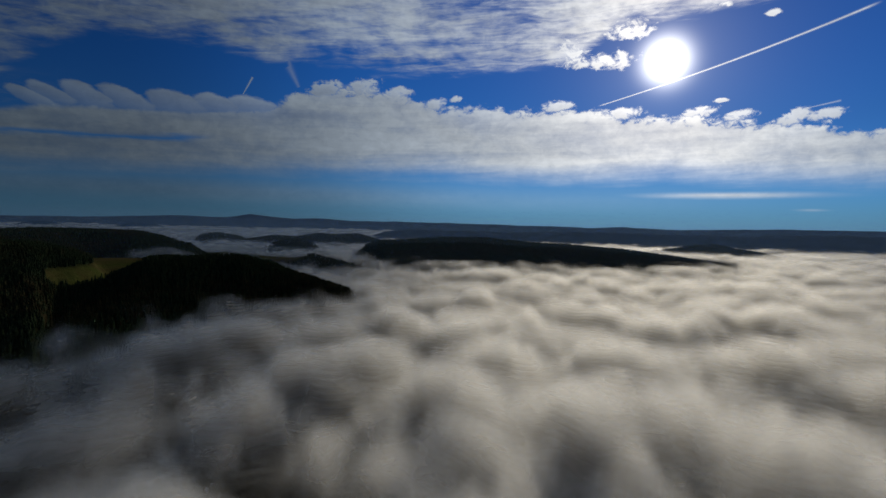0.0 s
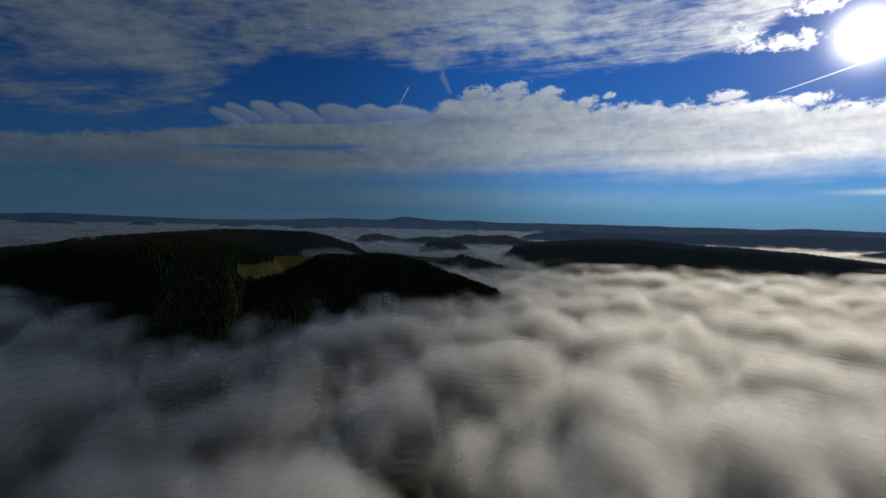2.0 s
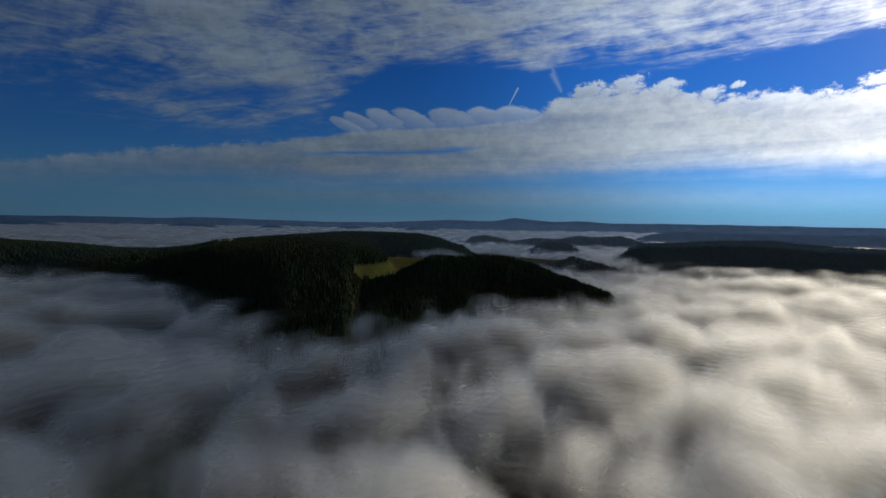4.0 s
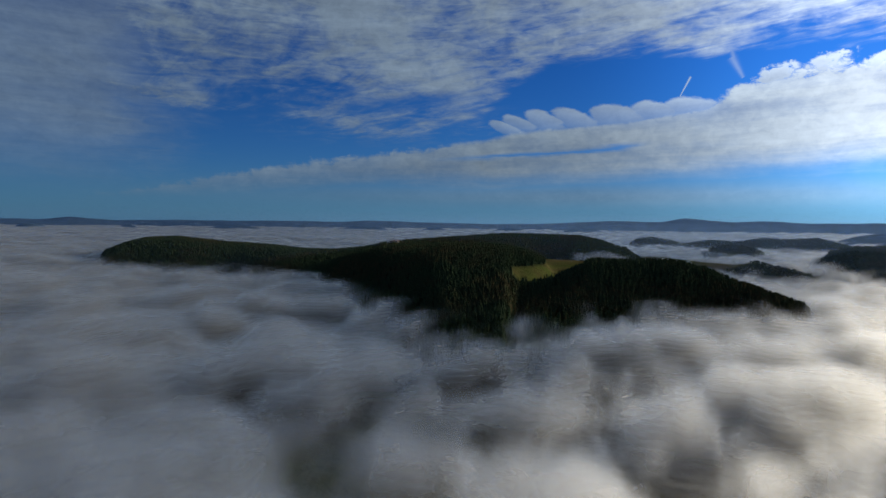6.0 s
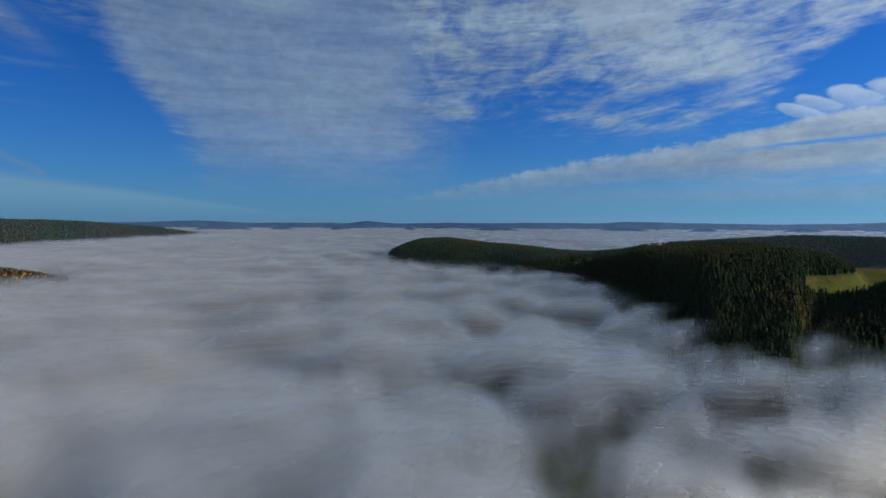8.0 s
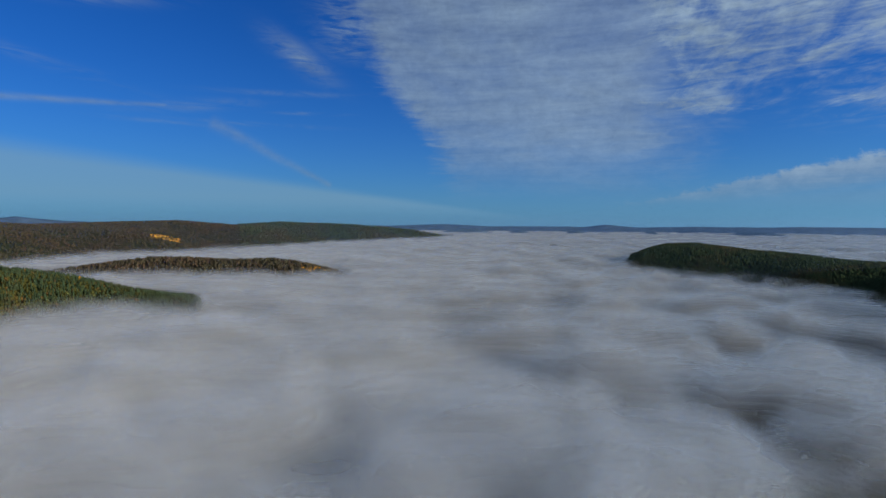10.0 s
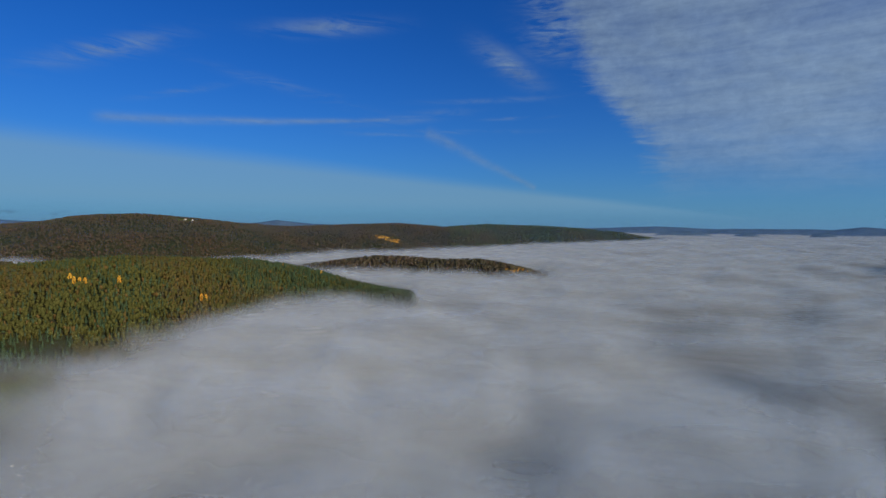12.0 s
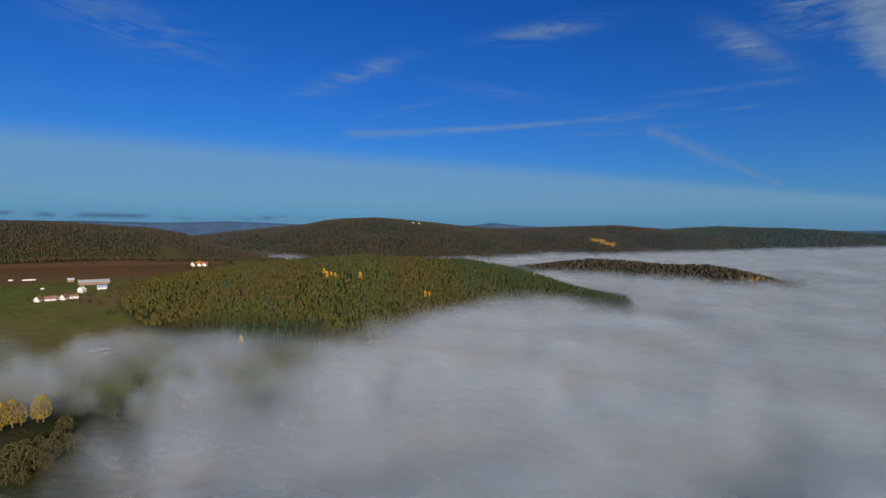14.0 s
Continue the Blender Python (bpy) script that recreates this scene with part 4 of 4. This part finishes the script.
bare = [tree("bare_tree", "twigs", "brown half-bare tree sunk in mist", 13.0, 170 + k, BARE, "bare trees in the mist") for k in range(3)]
plant(bare[0], [(173.8, 430), (175.0, 424), (176.2, 418), (174.6, 442), (176.5, 434), (166.4, 590)], 55, 0.7, 1.15)
plant(bare[1], [(172.6, 438), (173.4, 446), (175.6, 438), (176.9, 416), (174.4, 432), (161.0, 610)], 61, 0.7, 1.15)
plant(bare[2], [(171.9, 444), (173.1, 436), (175.4, 430), (174.2, 421), (172.8, 472), (175.8, 412)], 62, 0.6, 1.05)
plant(tree("bush", "bush", "dark leafy bush at the edge of a meadow", 7.0, 180, SPRUCE, "bushes on the meadow"),
      [(28.3, 1398), (28.7, 1404), (29.2, 1390), (166.8, 730), (167.3, 738), (168.0, 742), (170.2, 860), (170.9, 870), (171.5, 872), (172.2, 880), (169.4, 895), (168.6, 905),
       (174.6, 895), (175.2, 900), (168.3, 960), (169.2, 965), (167.6, 990), (160.8, 1240), (161.0, 1260), (162.9, 1240), (163.3, 1255), (160.2, 1280), (170.9, 905), (170.6, 915), (169.2, 925), (168.7, 935), (168.4, 945), (169.5, 930), (173.2, 886), (174.9, 890), (169.3, 812), (169.6, 815), (168.9, 816), (171.2, 958), (169.4, 962)], 56, 0.5, 1.1)
plant(tree("spruce_tree", "spruce", "dark spruce of a group above the low mist", 13.0, 190, SPRUCE, "spruces in the mist"),
      [(5.0, 1770), (4.6, 1775), (5.5, 1782), (4.0, 1765), (11.2, 1880), (11.8, 1885), (12.4, 1890), (10.6, 1870), (13.2, 1900)], 57)

# ---- farm and houses ----
LIME = plain("limewash", (0.42, 0.4, 0.36), 0.9, 0.06, 0.5)
TILE = plain("red_tile", (0.2, 0.07, 0.04), 0.85, 0.25, 1.2)
BROWN = plain("brown_tile", (0.12, 0.06, 0.04), 0.85, 0.25, 1.2)
SLATE = plain("blue_slate", (0.16, 0.2, 0.28), 0.6, 0.15, 1.2)
PANE = plain("window_glass", (0.03, 0.035, 0.045), 0.08, 0.1, 2.0)
TIMBER = plain("old_timber", (0.14, 0.09, 0.055), 0.85, 0.3, 2.0)
CONCRETE = plain("pale_concrete", (0.3, 0.3, 0.28), 0.9, 0.12, 0.3)
FILM = plain("white_film", (0.4, 0.4, 0.4), 0.4, 0.05, 1.0)


def solid(name, points, faces, mat):
    mesh = bpy.data.meshes.new(name)
    mesh.from_pydata(points, [], faces)
    mesh.materials.append(mat)
    return mesh


def box(name, x0, x1, y0, y1, z0, z1, mat, bevel=0.0):
    bm = bmesh.new()
    bmesh.ops.create_cube(bm, size=1.0)
    bmesh.ops.scale(bm, vec=(x1 - x0, y1 - y0, z1 - z0), verts=bm.verts)
    bmesh.ops.translate(bm, vec=((x0 + x1) / 2, (y0 + y1) / 2, (z0 + z1) / 2), verts=bm.verts)
    if bevel:
        bmesh.ops.bevel(bm, geom=bm.edges[:], offset=bevel, segments=1, affect="EDGES")
    mesh = bpy.data.meshes.new(name)
    bm.to_mesh(mesh)
    bm.free()
    mesh.materials.append(mat)
    return mesh


def window(ob, x0, x1, y0, y1, z0, z1):
    """A timber frame with a dark pane a little proud of it."""
    frame_part = part("window", box("window", x0, x1, y0, y1, z0, z1, TIMBER), ob)
    wide, deep = x1 - x0 > 0.2, y1 - y0 > 0.2
    part("pane", box("pane", x0 + 0.1 * wide - 0.03 * deep, x1 - 0.1 * wide + 0.03 * deep, y0 + 0.1 * deep - 0.03 * wide, y1 - 0.1 * deep + 0.03 * wide, z0 + 0.1, z1 - 0.1, PANE), frame_part)


def house(az, d, turn, long, wide, eaves, rise, roof, label, rows=1, group="", name="house"):
    """A gabled house along its own x; its gable ends face -x and +x. turn: degrees from the line of sight."""
    ob = tagged(new(name), label, "house", group)
    ob.matrix_basis = Matrix.Translation(spot(az, d)) @ Matrix.Rotation(radians(az + turn), 4, "Z")
    long, wide, eaves, rise = long * 0.72, wide * 0.72, eaves * 0.72, rise * 0.8
    a, b, h, t = long / 2, wide / 2, eaves, eaves + rise
    low = -2.5
    points = [(-a, -b, low), (-a, b, low), (-a, b, h), (-a, 0, t), (-a, -b, h), (a, -b, low), (a, b, low), (a, b, h), (a, 0, t), (a, -b, h)]
    part("wall", solid("wall", points, [(4, 3, 2, 1, 0), (5, 6, 7, 8, 9), (0, 5, 9, 4), (6, 1, 2, 7), (1, 6, 5, 0)], LIME), ob)
    o, thick = 0.5, 0.28
    slope = rise / b
    lo = h - o * slope
    for s in (-1, 1):
        y = s * (b + o)
        pts = [(-a - o, y, lo + 0.03), (a + o, y, lo + 0.03), (a + o, 0, t + 0.03), (-a - o, 0, t + 0.03)]
        pts += [(x, yy, z + thick) for x, yy, z in pts]
        part("roof", solid("roof", pts, [(3, 2, 1, 0), (4, 5, 6, 7), (0, 1, 5, 4), (1, 2, 6, 5), (2, 3, 7, 6), (3, 0, 4, 7)], roof), ob)
    part("chimney", box("chimney", a * 0.35, a * 0.35 + 0.9, -0.4, 0.5, t - 1.2, t + 1.4, TILE, 0.05), ob)
    for s in (-1, 1):
        for k in range(rows):
            z = 1.0 + 2.7 * k
            for i in range(max(2, int(long / 3.5))):
                x = -a + (i + 0.5) * long / max(2, int(long / 3.5))
                window(ob, x - 0.55, x + 0.55, s * b - 0.05, s * b + 0.05, z, z + 1.4)
            for y in (-b * 0.45, b * 0.45):
                window(ob, s * a - 0.05, s * a + 0.05, y - 0.55, y + 0.55, z, z + 1.4)
    part("door", box("door", -a * 0.1 - 0.5, -a * 0.1 + 0.5, -b - 0.06, -b + 0.02, 0.0, 2.1, TIMBER), ob)
    return ob


FARM = "buildings of the farm"
house(174.5, 896, 62, 13, 9, 4.0, 4.5, BROWN, "white farmhouse with a brown tiled roof on a meadow", 1, FARM)
house(173.6, 898, 5, 21, 9, 3.6, 3.6, BROWN, "long white barn with a brown roof", 1, FARM)
house(172.7, 899, 58, 12, 9, 4.2, 4.4, BROWN, "white gabled farm building with brown roof", 1, FARM)
house(172.0, 902, 4, 14, 8, 4.0, 2.6, BROWN, "low white stable under a brown roof", 1, FARM)
house(171.4, 934, 55, 12, 10, 5.0, 4.5, LIME, "white house with pale roof beside the farm", 1, FARM)
house(169.9, 946, 10, 17, 9, 4.0, 3.0, SLATE, "white house with a blue-grey roof", 1, FARM)
VILLAGE = "white houses at the field's end"
house(162.4, 1228, 75, 10, 8, 4.0, 4.2, TILE, "small white house with red roof above a field", 1, VILLAGE)
house(161.9, 1230, 80, 12, 10, 4.5, 5.0, TILE, "white gabled house with red roof", 1, VILLAGE)
house(161.4, 1234, 70, 10, 8, 4.0, 4.2, TILE, "white house half hidden by trees, red roof", 1, VILLAGE)
house(162.5, 1262, 80, 10, 8, 5.5, 4.2, TILE, "white house behind others with red roof", 1, VILLAGE)
house(161.7, 1266, 8, 14, 9, 5.5, 4.5, TILE, "long white house with red roof behind others", 1, VILLAGE)
plant(tree("maple_tree", "bush", "orange autumn tree between white houses", 10.0, 200, LARCH, "orange trees by the houses"), [(162.2, 1246), (161.9, 1250), (162.05, 1256), (161.3, 1250)], 58)


def shed(az, d, turn, long, wide, label):
    ob = tagged(new("shed"), label, "shed")
    ob.matrix_basis = Matrix.Translation(spot(az, d)) @ Matrix.Rotation(radians(az + turn), 4, "Z")
    part("wall", box("wall", -long / 2, long / 2, -wide / 2, wide / 2, -3, 3.2, TIMBER, 0.05), ob)
    part("roof", solid("roof", [(-long / 2 - 0.6, -wide / 2 - 0.6, 3.25), (long / 2 + 0.6, -wide / 2 - 0.6, 3.25), (long / 2 + 0.6, wide / 2 + 0.6, 5.4), (-long / 2 - 0.6, wide / 2 + 0.6, 5.4),
                                (-long / 2 - 0.6, -wide / 2 - 0.6, 3.5), (long / 2 + 0.6, -wide / 2 - 0.6, 3.5), (long / 2 + 0.6, wide / 2 + 0.6, 5.65), (-long / 2 - 0.6, wide / 2 + 0.6, 5.65)],
                       [(3, 2, 1, 0), (4, 5, 6, 7), (0, 1, 5, 4), (1, 2, 6, 5), (2, 3, 7, 6), (3, 0, 4, 7)], CONCRETE), ob, "pale sheet roof")


shed(170.5, 986, 4, 40, 18, "wide low shed with a pale flat roof behind the farm")
shed(172.2, 1010, 2, 8, 5, "small shed with pale roof in a meadow")


def silage(az, d, turn, long, label):
    """A long white tube lying in the grass."""
    points, faces, sides = [], [], 10
    for x, r in ((-long / 2, 0.5), (-long / 2 + 0.8, 1.4), (long / 2 - 0.8, 1.4), (long / 2, 0.5)):
        for i in range(sides):
            a = 6.283 * i / sides
            points.append((x, r * 1.1 * math.cos(a), 0.9 + r * 0.85 * math.sin(a)))
    for k in range(3):
        for i in range(sides):
            j = (i + 1) % sides
            faces.append((k * sides + i, k * sides + j, (k + 1) * sides + j, (k + 1) * sides + i))
    faces += [tuple(range(sides))[::-1], tuple(range(3 * sides, 4 * sides))]
    ob = new("silage_bag", solid("silage_bag", points, faces, FILM))
    ob.matrix_basis = Matrix.Translation(spot(az, d)) @ Matrix.Rotation(radians(az + turn), 4, "Z")
    tagged(ob, label, "silage bag", "white silage bags")


silage(175.1, 1040, 3, 17, "long white silage bag lying in a green field")
silage(176.3, 1042, 3, 6, "short white silage bag lying in a green field")
silage(174.2, 965, 3, 5, "short white silage bag by the farm")
silage(23.3, 398, 40, 3, "white wrapped bale lying on a meadow under mist")
silage(22.8, 404, 40, 2.2, "white wrapped bale lying on a meadow under mist")
FAR_VILLAGE = "small white houses on a wooded crest"
for k, (a, r) in enumerate(((48.9, 1680), (48.6, 1690), (48.2, 1675), (140.9, 2640), (140.3, 2635), (136.9, 2750))):
    house(a, r, 20 * k, 12, 9, 4.5, 3.6, BROWN, "small white house with brown roof on a wooded crest", 1, FAR_VILLAGE)
